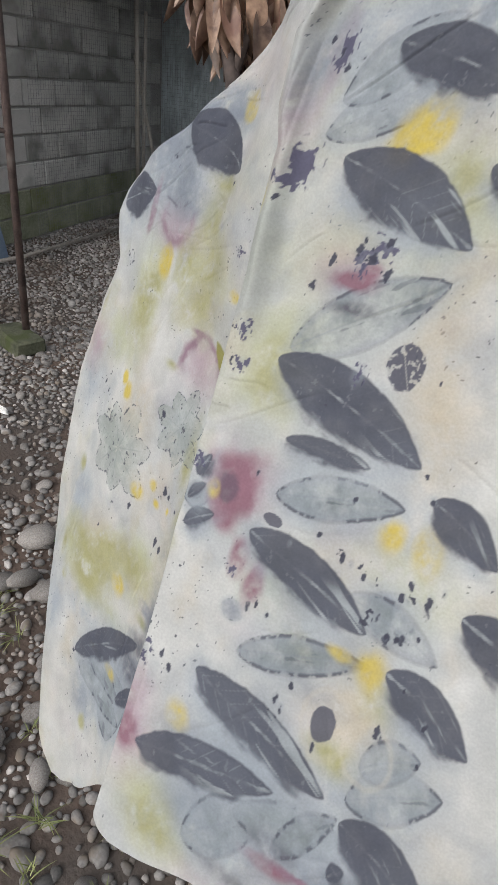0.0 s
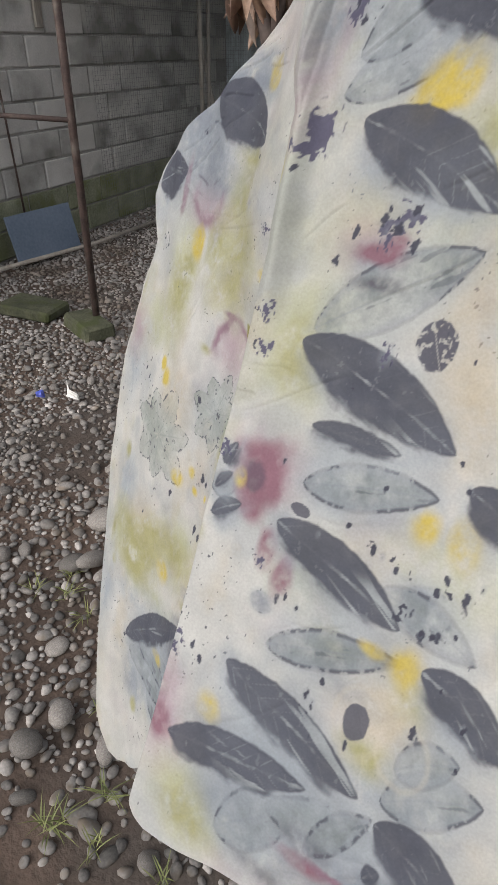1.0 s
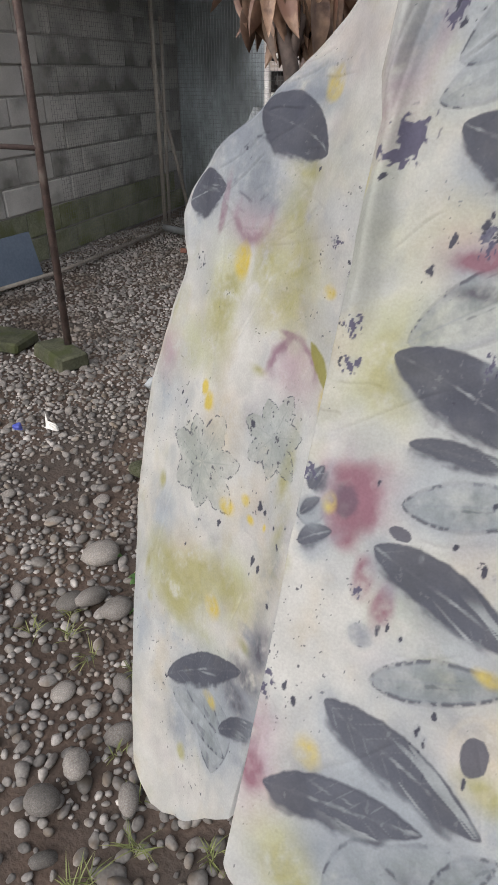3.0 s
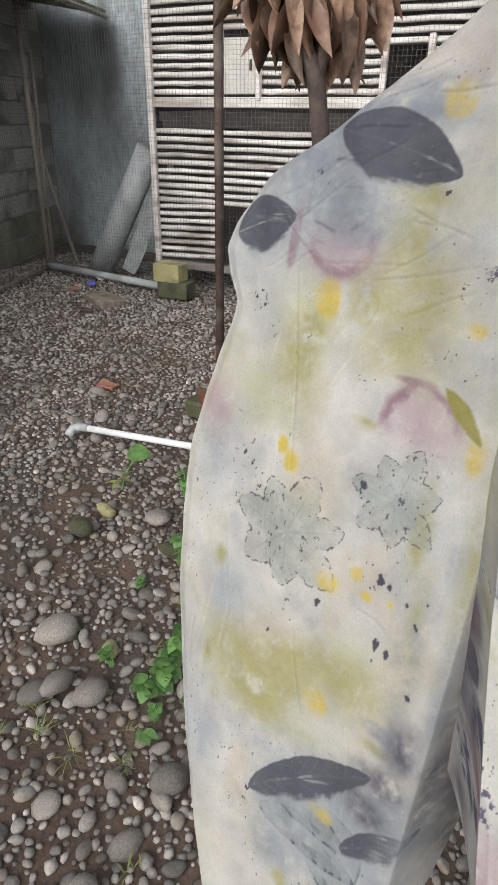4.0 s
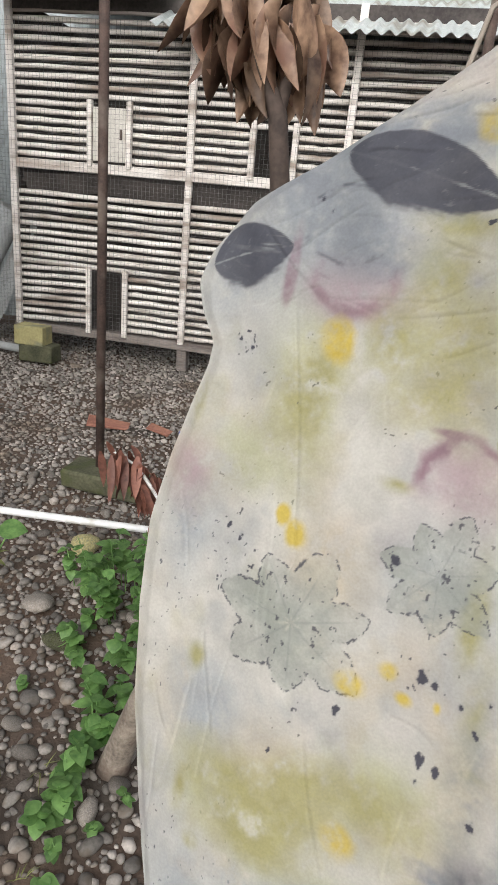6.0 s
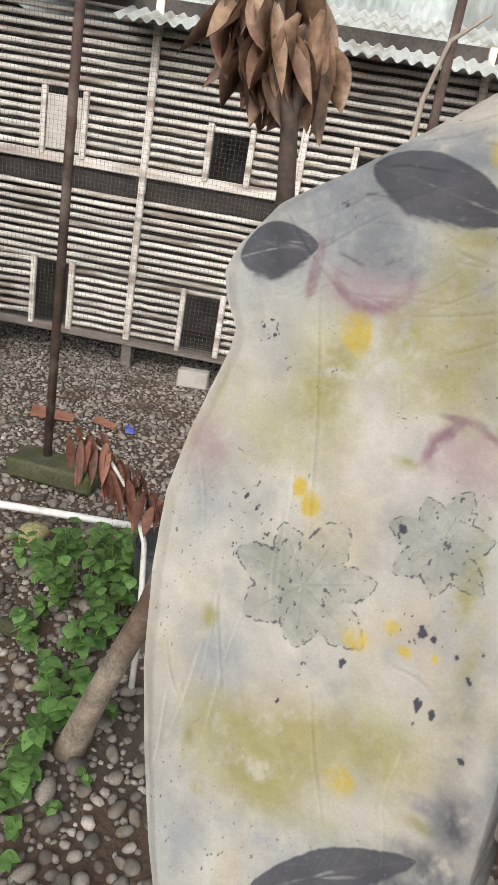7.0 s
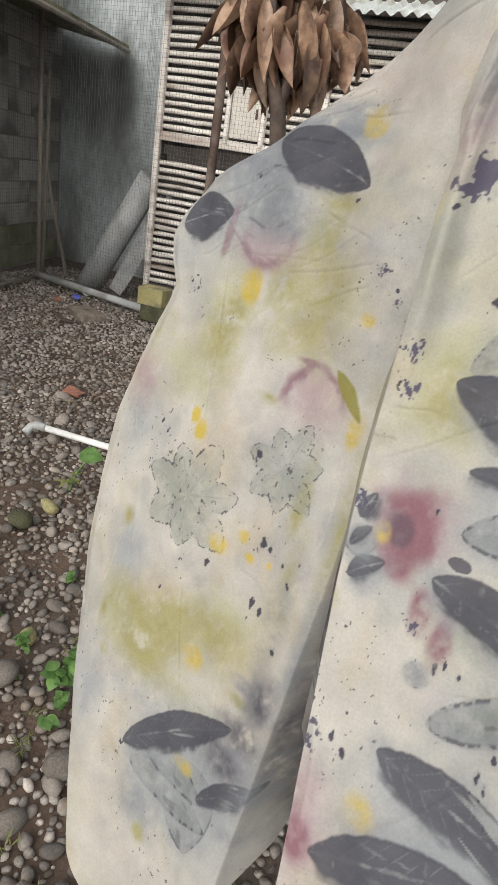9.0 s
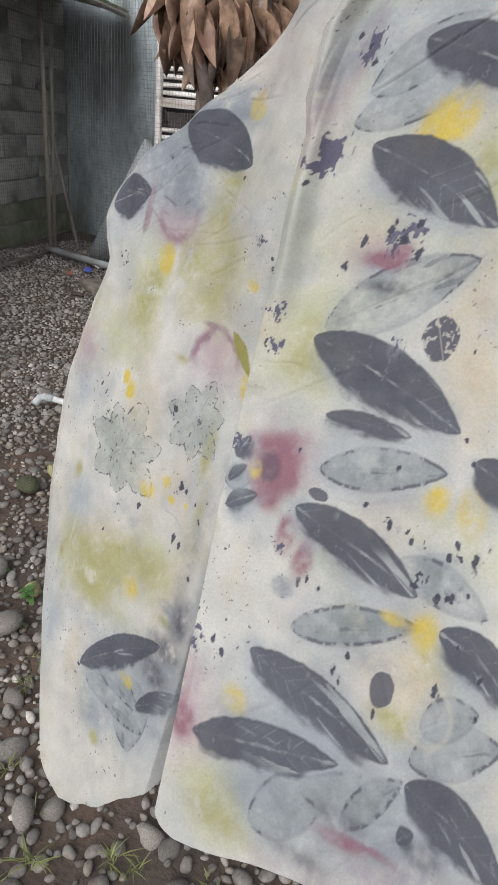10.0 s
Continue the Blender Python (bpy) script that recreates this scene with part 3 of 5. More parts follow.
    def spot(self, dye, x0, z0, rx, rz):
        soft_dyes = {"blue": 0.75, "pale_green": 0.75, "beige": 0.6, "pink": 0.7, "olive": 0.92, "red": 0.97, "yellow": 0.9, "redline": 0.8, "wash": 0.8, "smear_shade": 0.9}
        k = 3.2 if dye in soft_dyes else 1.7
        s = self.window(x0 - rx * k, x0 + rx * k, z0 - rz * k, z0 + rz * k)
        if s is None:
            return
        x, z = (self.x[s] - x0) / rx, (self.z[s] - z0) / rz
        r = np.sqrt(x * x + z * z)
        a = np.arctan2(z, x)
        if dye in soft_dyes:
            rr = r + 0.42 * self.soft[s] + 0.26 * self.mid[s] + 0.07 * self.fine[s]
            al = (smooth_step(1.3, 0.5, rr) if dye in ("red", "yellow", "redline") else smooth_step(1.6, 0.15, rr)) * soft_dyes[dye]
            al = al * (0.82 + 0.62 * self.mid[s] + 0.28 * self.fine[s]).clip(0.15, 1.2) * smooth_step(k * 0.97, k * 0.55, r)
            self.lay(s, dye, al.clip(0, 0.95))
        elif dye == "ring":
            self.lay(s, dye, smooth_step(0.16, 0.02, np.abs(r - 0.9 + 0.08 * self.mid[s])) * 0.3)
        elif dye == "specks":
            n = value_noise(self.x[s], self.z[s] * 0.8, 250, int(abs(x0 * 977 + z0 * 331)) % 97, 2)
            few = 0.84 if min(rx, rz) > 0.011 else 0.45
            self.lay(s, dye, smooth_step(few, few + 0.22, n - 0.9 * smooth_step(0.5, 1.1, r)) * 0.95)
        elif dye in ("arc_low", "arc_high"):
            up = z if dye == "arc_high" else -z
            band = smooth_step(0.24, 0.0, np.abs(r - 0.92 + 0.14 * self.mid[s] + 0.16 * self.soft[s])) * smooth_step(-0.35, 0.5, up + 0.4 * self.soft[s])
            self.lay(s, "pink", smooth_step(1.25, 0.5, r + 0.3 * self.soft[s]) * smooth_step(-0.5, 0.5, up) * 0.3)
            self.lay(s, "redline", band * (0.6 + 0.5 * self.mid[s] + 0.3 * self.soft[s]).clip(0, 0.9))
        elif dye == "blot":
            # a crisp ragged ink mark
            n = value_noise(self.x[s], self.z[s], 190, self.seed + int(abs(x0 * 977)) % 50, 2)
            self.lay(s, "wash", smooth_step(1.6, 0.6, r) * 0.25)
            self.lay(s, "specks", smooth_step(1.0, 0.6, r + 0.75 * n + 0.25 * self.fine[s]) * 0.95)
        elif dye == "tide":
            rr = r + 0.10 * self.soft[s] + 0.08 * self.mid[s]
            body = smooth_step(1.05, 0.9, rr)
            self.lay(s, "wash", smooth_step(1.5, 0.8, rr) * (0.35 + 0.4 * self.mid[s] + 0.3 * self.soft[s]).clip(0, 0.8))
            self.lay(s, "greyspot", body * (0.42 + 0.5 * self.mid[s] + 0.25 * self.fine[s] + 0.3 * self.soft[s]).clip(0.05, 0.85))
            self.lay(s, "dark", smooth_step(0.07, 0.01, np.abs(rr - 0.95)) * smooth_step(-0.1, 0.5, self.mid[s] + 0.4 * self.fine[s]) * 0.6)
        elif dye == "spider":
            n = value_noise(x * 2.4 + x0 * 300, z * 2.0, 1.0, self.seed + 19, 3)
            self.lay(s, "wash", smooth_step(1.5, 0.3, r + 0.5 * self.soft[s]) * 0.35)
            self.lay(s, dye, smooth_step(0.16, -0.10, r + 1.15 * n - 0.58) * smooth_step(1.6, 1.2, r) * 0.95)
        elif dye == "lobed":
            # a palmate leaf: seven pointed lobes with a broken, toothed outline
            e = np.full(r.shape, 9.0)
            rib = np.full(r.shape, 9.0)
            for q in range(7):
                g = q * 0.8976 + 0.35
                p = x * math.cos(g) + z * math.sin(g)
                o = np.abs(-x * math.sin(g) + z * math.cos(g))
                tip = 0.92 + 0.12 * math.sin(q * 2.3)
                e = np.minimum(e, np.where(p > 0, o - 0.26 * np.clip(np.sin(np.pi * np.clip(p / tip, 0, 1) ** 1.15), 0, 1) ** 0.8 + 2 * np.maximum(0, p - tip), 9.0))
                rib = np.minimum(rib, np.where(p > 0, o, 9.0))
            e = e + 0.03 * self.fine[s] + 0.025 * self.mid[s]
            cloud = (0.52 + 0.30 * self.mid[s] + 0.30 * self.soft[s] + 0.1 * self.fine[s]).clip(0.15, 0.85)
            self.lay(s, dye, smooth_step(0.03, -0.04, e) * cloud)
            n = value_noise(self.x[s], self.z[s], 210, 61, 3)
            self.lay(s, "dark", smooth_step(0.024, 0.006, np.abs(e)) * smooth_step(0.3, 0.6, r) * smooth_step(-0.25, 0.0, n) * 0.9)
            self.lay(s, "grey", smooth_step(0.02, 0.0, rib) * smooth_step(0.85, 0.5, r) * 0.35)
            self.lay(s, "specks", smooth_step(0.86, 0.94, n + 0.2 * smooth_step(0.45, 0.1, r)) * smooth_step(0.0, -0.05, e) * 0.8)
        else:
            rr = r + 0.12 * self.mid[s] + 0.06 * self.fine[s]
            al = smooth_step(1.04, 0.94, rr)
            if dye == "speckled":
                n = value_noise(self.x[s], self.z[s], 300, 71, 2)
                al = al * (1 - 0.75 * smooth_step(0.2, 0.5, n)) * (1 - 0.6 * smooth_step(0.06, 0.0, np.abs(x + 0.6 * z)))
            elif dye == "greyspot":
                al = smooth_step(1.35, 0.4, rr + 0.35 * self.soft[s] + 0.3 * self.mid[s]) * (0.62 + 0.5 * self.mid[s] + 0.2 * self.fine[s]).clip(0.1, 0.95)
            elif dye == "darkred":
                al = smooth_step(1.3, 0.5, rr + 0.3 * self.mid[s]) * 0.85
            self.lay(s, dye, al * 0.93)


def along(z, pts):
    p = np.array(pts)
    o = np.argsort(p[:, 0])
    return np.interp(z, p[o, 0], p[o, 1])


def rounded(a, k):
    """A light smoothing along the first axis."""
    for _ in range(k):
        a = np.concatenate([a[:1], (a[:-2] + 2 * a[1:-1] + a[2:]) / 4, a[-1:]])
    return a


# how the flat cloth hangs: each panel's own coordinates to the place in the yard
def hang_body(x, z):
    k = np.stack([np.ones_like(x), x, z, x * z, z * z], -1) @ np.array(((0.0905, -0.8456, 0.9435), (1.0882, 0.1740, -0.8823), (-0.2385, 1.3819, 0.1388), (-0.1934, -0.0383, 0.8582), (0.2550, -0.4848, -0.0409)))
    return k[..., 0], k[..., 1], k[..., 2]


def hang_sleeve(x, z):
    k = np.stack([np.ones_like(x), x, z, z * z], -1) @ np.array(((0.0553, 0.1655, -0.0241), (0.8939, -0.2936, 0.0007), (0.0782, 0.3887, 1.1711), (-0.0206, -0.0457, -0.1388)))
    return k[..., 0], k[..., 1], k[..., 2]


def body_sheet(x, z):
    """Depth of the front panel at a place in the yard."""
    return np.stack([np.ones_like(x), x, z, x * z, z ** 2, z ** 3], -1) @ np.array((-1.4715, 0.6242, 2.1058, -0.4007, -0.7456, 0.0654))


def sleeve_sheet(x, z):
    return np.stack([np.ones_like(x), x, z, z * z], -1) @ np.array((0.2603, -0.3190, 0.1651, 0.1056))


garment = thing("printed_robe", "cream cotton robe with dark leaf prints and yellow stains", "robe", (0, 0, 0))
# -- sleeve panel: rows by height, columns across
NZ, NX = 960, 380
z = np.linspace(0.302, 1.44, NZ)
left = along(z, [(0.302, 0.785), (0.305, 0.76), (0.312, 0.738), (0.325, 0.721), (0.345, 0.708), (0.38, 0.687), (0.47, 0.638), (0.55, 0.602), (0.62, 0.578), (0.72, 0.557), (0.80, 0.551), (0.87, 0.561), (0.966, 0.585), (0.990, 0.586), (1.02, 0.566), (1.05, 0.556), (1.08, 0.565), (1.135, 0.602), (1.175, 0.660), (1.205, 0.702), (1.24, 0.745), (1.29, 0.805), (1.34, 0.855), (1.39, 0.905), (1.44, 0.955)])
right = along(z, [(0.302, 0.787), (0.32, 0.825), (0.35, 0.870), (0.39, 0.905), (0.43, 0.95), (0.47, 0.985), (0.53, 1.0), (0.7, 0.995), (0.85, 0.98), (1.0, 0.96), (1.25, 0.985), (1.36, 1.02), (1.44, 1.06)])
left, right = rounded(left, 14), rounded(right, 14)
u = np.linspace(0, 1, NX)
X = left[:, None] + (right - left)[:, None] * u
Z = np.repeat(z[:, None], NX, 1)
U = np.repeat(u[None], NZ, 0)


def sleeve_ripple(x, z, u):
    y = 0.004 * np.sin((x - 0.12 * z) * 26 + 0.8) * smooth_step(1.15, 0.8, z) + 0.003 * value_noise(x, z, 9, 21, 3) + 0.0012 * value_noise(x, z, 30, 22, 3)
    return y + 0.006 * smooth_step(0.04, 0.0, u) + 0.004 * np.sin((x + 0.25 * z) * 60) * smooth_step(0.85, 1.15, z) * smooth_step(0.95, 0.65, x)


Y = sleeve_ripple(X, Z, U)
dye = Dyer(X, Z, 3)
leaf, spot = dye.leaf, dye.spot


def crease(x1, z1, x2, z2, deep=0.0008):
    """A pressed wrinkle along a line: a narrow groove with a soft lip."""
    run = math.hypot(x2 - x1, z2 - z1)
    t = ((X - x1) * (x2 - x1) + (Z - z1) * (z2 - z1)) / run ** 2
    d = (-(X - x1) * (z2 - z1) + (Z - z1) * (x2 - x1)) / run + 0.002 * np.sin(t * 5 + x1 * 40)
    end = smooth_step(-0.05, 0.15, t) * smooth_step(1.05, 0.85, t)
    Y[:] += deep * end * (np.exp(-(d / 0.0016) ** 2) - 0.6 * np.exp(-((d - 0.004) / 0.0025) ** 2))


spot("pale_green", 0.825, 0.567, 0.051, 0.020)
spot("beige", 0.671, 0.930, 0.035, 0.034)
spot("blue", 0.658, 0.656, 0.045, 0.053)
spot("blue", 0.673, 0.495, 0.032, 0.059)
spot("beige", 0.598, 0.862, 0.047, 0.036)
spot("olive", 0.751, 0.618, 0.075, 0.038)
spot("olive", 0.798, 1.092, 0.030, 0.029)
spot("wash", 0.710, 1.062, 0.037, 0.021)
spot("wash", 0.884, 0.504, 0.032, 0.025)
spot("wash", 0.801, 0.443, 0.043, 0.032)
spot("blue", 0.841, 0.510, 0.071, 0.031)
leaf("grey", 0.653, 1.127, 0.761, 1.081, 0.040)
spot("beige", 0.808, 0.742, 0.034, 0.015)
spot("beige", 0.766, 0.830, 0.041, 0.039)
spot("beige", 0.747, 0.652, 0.072, 0.034)
spot("pale_green", 0.690, 0.962, 0.042, 0.087)
spot("pale_green", 0.653, 0.893, 0.050, 0.036)
spot("pale_green", 0.845, 0.671, 0.061, 0.029)
spot("pale_green", 0.672, 0.591, 0.039, 0.044)
spot("blue", 0.601, 0.825, 0.029, 0.064)
spot("blue", 0.667, 0.669, 0.039, 0.033)
spot("blue", 0.845, 0.840, 0.058, 0.053)
spot("blue", 0.761, 1.207, 0.078, 0.024)
spot("blue", 0.708, 1.115, 0.069, 0.060)
spot("blue", 0.595, 1.042, 0.040, 0.024)
spot("blue", 0.749, 0.542, 0.077, 0.026)
spot("blue", 0.867, 0.556, 0.048, 0.029)
spot("blue", 0.873, 0.480, 0.091, 0.049)
spot("pink", 0.737, 1.057, 0.051, 0.025)
spot("pink", 0.848, 0.925, 0.044, 0.037)
spot("pink", 0.592, 0.865, 0.027, 0.035)
spot("olive", 0.823, 1.027, 0.059, 0.070)
spot("olive", 0.813, 0.988, 0.047, 0.032)
spot("olive", 0.776, 1.030, 0.032, 0.033)
spot("olive", 0.715, 0.605, 0.080, 0.038)
spot("olive", 0.739, 0.582, 0.048, 0.028)
spot("olive", 0.781, 0.645, 0.047, 0.025)
spot("olive", 0.702, 0.965, 0.030, 0.052)
spot("olive", 0.802, 1.134, 0.034, 0.011)
spot("olive", 0.586, 0.934, 0.007, 0.020)
spot("olive", 0.800, 0.908, 0.015, 0.007)
spot("olive", 0.640, 0.701, 0.010, 0.013)
spot("olive", 0.651, 0.587, 0.008, 0.021)
spot("olive", 0.674, 0.549, 0.010, 0.007)
spot("olive", 0.908, 0.713, 0.010, 0.004)
spot("olive", 0.823, 0.412, 0.010, 0.008)
spot("olive", 0.895, 0.613, 0.016, 0.006)
spot("olive", 0.900, 0.753, 0.014, 0.047)
spot("olive", 0.830, 0.647, 0.056, 0.032)
spot("olive", 0.883, 0.813, 0.011, 0.050)
spot("wash", 0.677, 1.153, 0.076, 0.038)
spot("wash", 0.652, 1.151, 0.053, 0.023)
spot("wash", 0.734, 1.194, 0.053, 0.019)
spot("wash", 0.802, 1.233, 0.048, 0.014)
spot("wash", 0.761, 1.209, 0.069, 0.018)
spot("wash", 0.630, 1.102, 0.050, 0.035)
spot("wash", 0.734, 1.098, 0.058, 0.026)
spot("wash", 0.930, 0.571, 0.024, 0.031)
spot("wash", 0.875, 0.469, 0.059, 0.026)
spot("wash", 0.934, 0.494, 0.037, 0.019)
spot("wash", 0.839, 0.506, 0.062, 0.022)
spot("wash", 0.892, 0.511, 0.050, 0.019)
spot("wash", 0.914, 0.545, 0.049, 0.022)
spot("wash", 0.922, 0.620, 0.027, 0.036)
spot("wash", 0.905, 0.714, 0.017, 0.060)
spot("wash", 0.796, 0.495, 0.033, 0.019)
spot("greyspot", 0.664, 1.157, 0.034, 0.013)
spot("greyspot", 0.770, 1.212, 0.055, 0.008)
spot("greyspot", 0.736, 1.087, 0.038, 0.013)
spot("greyspot", 0.923, 0.555, 0.033, 0.021)
spot("greyspot", 0.891, 0.628, 0.018, 0.008)
spot("greyspot", 0.883, 0.498, 0.036, 0.013)
spot("tide", 0.709, 1.123, 0.046, 0.039)
leaf("grey", 0.852, 0.518, 0.894, 0.445, 0.041)
leaf("grey", 0.773, 0.468, 0.910, 0.479, 0.017)
leaf("grey", 0.776, 0.499, 0.892, 0.496, 0.018)
spot("lobed", 0.730, 0.767, 0.083, 0.072)
spot("lobed", 0.849, 0.844, 0.054, 0.057)
spot("arc_low", 0.722, 1.085, 0.045, 0.045)
spot("arc_high", 0.853, 0.916, 0.046, 0.045)
spot("redline", 0.660, 1.078, 0.006, 0.034)
spot("redline", 0.838, 0.959, 0.024, 0.005)
spot("smear_shade", 0.914, 0.588, 0.032, 0.015)
spot("smear_shade", 0.924, 0.628, 0.018, 0.028)
spot("smear_shade", 0.901, 0.552, 0.036, 0.012)
spot("yellow", 0.721, 1.017, 0.017, 0.020)
spot("yellow", 0.823, 1.222, 0.016, 0.015)
spot("yellow", 0.700, 0.854, 0.008, 0.010)
spot("yellow", 0.716, 0.840, 0.010, 0.012)
spot("yellow", 0.817, 0.612, 0.021, 0.016)
spot("yellow", 0.827, 0.757, 0.009, 0.009)
spot("yellow", 0.843, 0.741, 0.010, 0.007)
spot("yellow", 0.795, 0.734, 0.014, 0.009)
spot("yellow", 0.871, 0.746, 0.005, 0.007)
spot("yellow", 0.917, 0.911, 0.009, 0.018)
spot("yellow", 0.890, 1.021, 0.012, 0.010)
spot("yellow", 0.798, 0.508, 0.017, 0.006)
spot("yellow", 0.851, 0.510, 0.018, 0.009)
leaf("green", 0.872, 0.962, 0.918, 0.922, 0.008)
leaf("dark", 0.695, 1.192, 0.842, 1.154, 0.035)
leaf("dark", 0.571, 1.068, 0.657, 1.098, 0.031)
leaf("dark", 0.753, 0.477, 0.899, 0.585, 0.020)
leaf("dark", 0.884, 0.496, 0.960, 0.556, 0.012)
spot("spider", 0.891, 1.078, 0.009, 0.007)
spot("spider", 0.918, 1.047, 0.004, 0.004)
spot("specks", 0.660, 0.816, 0.008, 0.007)
spot("specks", 0.652, 0.829, 0.005, 0.005)
spot("specks", 0.848, 0.756, 0.009, 0.008)
spot("specks", 0.788, 0.704, 0.005, 0.005)
spot("specks", 0.857, 0.689, 0.004, 0.004)
spot("specks", 0.867, 0.703, 0.004, 0.005)
spot("specks", 0.734, 0.658, 0.005, 0.004)
spot("specks", 0.871, 1.059, 0.006, 0.006)
spot("specks", 0.868, 0.993, 0.005, 0.005)
spot("specks", 0.880, 1.014, 0.004, 0.004)
spot("specks", 0.811, 0.842, 0.005, 0.005)
spot("specks", 0.632, 0.996, 0.016, 0.015)
spot("specks", 0.621, 1.002, 0.012, 0.011)
spot("specks", 0.807, 0.916, 0.004, 0.005)
spot("specks", 0.693, 0.951, 0.005, 0.006)
spot("specks", 0.657, 0.858, 0.004, 0.004)
spot("specks", 0.680, 1.137, 0.017, 0.016)
spot("specks", 0.831, 1.138, 0.005, 0.006)
spot("specks", 0.875, 0.691, 0.003, 0.003)
spot("specks", 0.651, 0.778, 0.018, 0.018)
spot("specks", 0.672, 0.798, 0.013, 0.011)
spot("specks", 0.749, 0.475, 0.013, 0.006)
spot("specks", 0.901, 0.491, 0.030, 0.015)
spot("specks", 0.915, 1.089, 0.007, 0.005)
spot("specks", 0.913, 1.059, 0.005, 0.004)
spot("specks", 0.892, 1.020, 0.003, 0.002)
spot("blot", 0.854, 0.763, 0.0037, 0.0056)
spot("blot", 0.866, 0.763, 0.0025, 0.0037)
spot("blot", 0.888, 0.756, 0.0025, 0.0037)
spot("blot", 0.788, 0.710, 0.0033, 0.0050)
spot("blot", 0.866, 0.702, 0.0029, 0.0044)
spot("blot", 0.880, 0.700, 0.0025, 0.0037)
spot("blot", 0.866, 0.686, 0.0022, 0.0031)
spot("blot", 0.913, 0.679, 0.0029, 0.0044)
spot("blot", 0.908, 0.769, 0.0022, 0.0031)
spot("blot", 0.662, 0.823, 0.0022, 0.0030)
spot("blot", 0.647, 0.827, 0.0022, 0.0030)
spot("blot", 0.633, 0.994, 0.0022, 0.0031)
spot("blot", 0.902, 0.742, 0.0022, 0.0031)
spot("blot", 0.812, 0.846, 0.0029, 0.0044)
spot("blot", 0.834, 0.809, 0.0022, 0.0030)
spot("blot", 0.874, 0.834, 0.0022, 0.0031)
# shade of the fold beside the front panel, painted as dark, grey and olive dye
spot("smear_shade", 0.985, 0.600, 0.030, 0.070)
spot("wash", 0.945, 0.700, 0.015, 0.100)
spot("olive", 0.940, 0.820, 0.014, 0.080)
spot("smear_shade", 0.957, 0.600, 0.014, 0.060)
spot("smear_shade", 1.000, 0.520, 0.030, 0.060)
spot("smear_shade", 0.975, 0.700, 0.020, 0.080)
spot("wash", 0.985, 0.800, 0.020, 0.080)
spot("olive", 0.980, 0.880, 0.020, 0.060)
spot("wash", 0.955, 0.550, 0.030, 0.050)
crease(0.608, 1.128, 0.699, 1.043)
crease(0.732, 1.155, 0.779, 1.188)
crease(0.768, 1.042, 0.882, 1.078)
crease(0.807, 1.015, 0.884, 1.055)
crease(0.670, 1.057, 0.721, 0.815)
crease(0.760, 0.685, 0.809, 0.567)
crease(0.793, 1.119, 0.872, 1.098)
crease(0.734, 1.218, 0.799, 1.245)
crease(0.642, 0.727, 0.672, 0.636)
crease(0.595, 0.657, 0.626, 0.614)
crease(0.835, 0.725, 0.880, 0.717)
WR = random.Random(4)
for k in range(34):
    wx, wz = WR.uniform(0.62, 0.95), WR.uniform(1.02, 1.34)
    run, tilt = WR.uniform(0.03, 0.10), WR.uniform(-0.25, 0.75)
    crease(wx, wz, wx + run * math.cos(tilt), wz + run * math.sin(tilt), WR.uniform(0.0005, 0.0011))
for k in range(22):
    wx, wz = WR.uniform(0.6, 0.93), WR.uniform(0.42, 1.0)
    run, tilt = WR.uniform(0.04, 0.14), WR.uniform(1.1, 2.0)
    crease(wx, wz, wx + run * math.cos(tilt), wz + run * math.sin(tilt), WR.uniform(0.0004, 0.0009))
SX, SY, SZ = hang_sleeve(X, Z)
SY = SY + Y + 2.2 * np.maximum(X - 0.945, 0) ** 1.1 * smooth_step(1.05, 0.9, Z)
# near the shoulder the sleeve runs in behind the front panel
tuck = smooth_step(0.80, 0.95, X) * smooth_step(0.96, 1.14, Z)
SY = SY * (1 - tuck) + (body_sheet(SX, SZ) + 0.026 + Y) * tuck
sleeve = grid_mesh("sleeve", np.stack([SX, SY, SZ], -1), M_CLOTH, garment, "wide sleeve with a dark oval leaf print near its cuff", colour=dye.c)
step = np.s_[::8, ::6]
back = np.stack([SX, SY + 0.016 + 0.02 * np.sin(np.pi * U), SZ], -1)[step]
grid_mesh("sleeve_back", back, M_CLOTH, garment, flip=True, colour=dye.c[step])
# -- body panel
NZ, NX, NE = 820, 560, 40
v = np.linspace(0, 1, NZ)
edge = rounded(along(0.566 + v * 0.875, [(0.566, 1.02), (0.568, 1.008), (0.575, 0.998), (0.60, 0.996), (0.65, 0.992), (0.72, 0.984), (0.82, 0.970), (0.92, 0.957), (0.97, 0.952), (1.05, 0.942), (1.13, 0.926), (1.19, 0.917), (1.23, 0.900), (1.30, 0.890), (1.36, 0.905), (1.44, 0.96)]), 5)
cols = np.linspace(0, 1, NX)
U = np.repeat(np.concatenate([np.zeros(NE), cols])[None], NZ, 0)
turn = np.repeat(np.concatenate([np.linspace(1, 0, NE + 1)[:-1], np.zeros(NX)])[None], NZ, 0)
X = edge[:, None] + (1.56 - edge)[:, None] * U
hem = 0.566 + 0.004 * np.sin(X * 30) + 0.062 * smooth_step(0.98, 1.36, X)
crown = 1.44 + 0 * X
Z = hem + (crown - hem) * v[:, None]


def body_ripple(x, z):
    return 0.004 * np.sin((x + 0.18 * z) * 19 + 1.0) * smooth_step(1.2, 0.7, z) * smooth_step(0.95, 1.1, x) + 0.0025 * value_noise(x, z, 8, 31, 3) + 0.001 * value_noise(x, z, 28, 32, 3)


Y = body_ripple(X, Z)
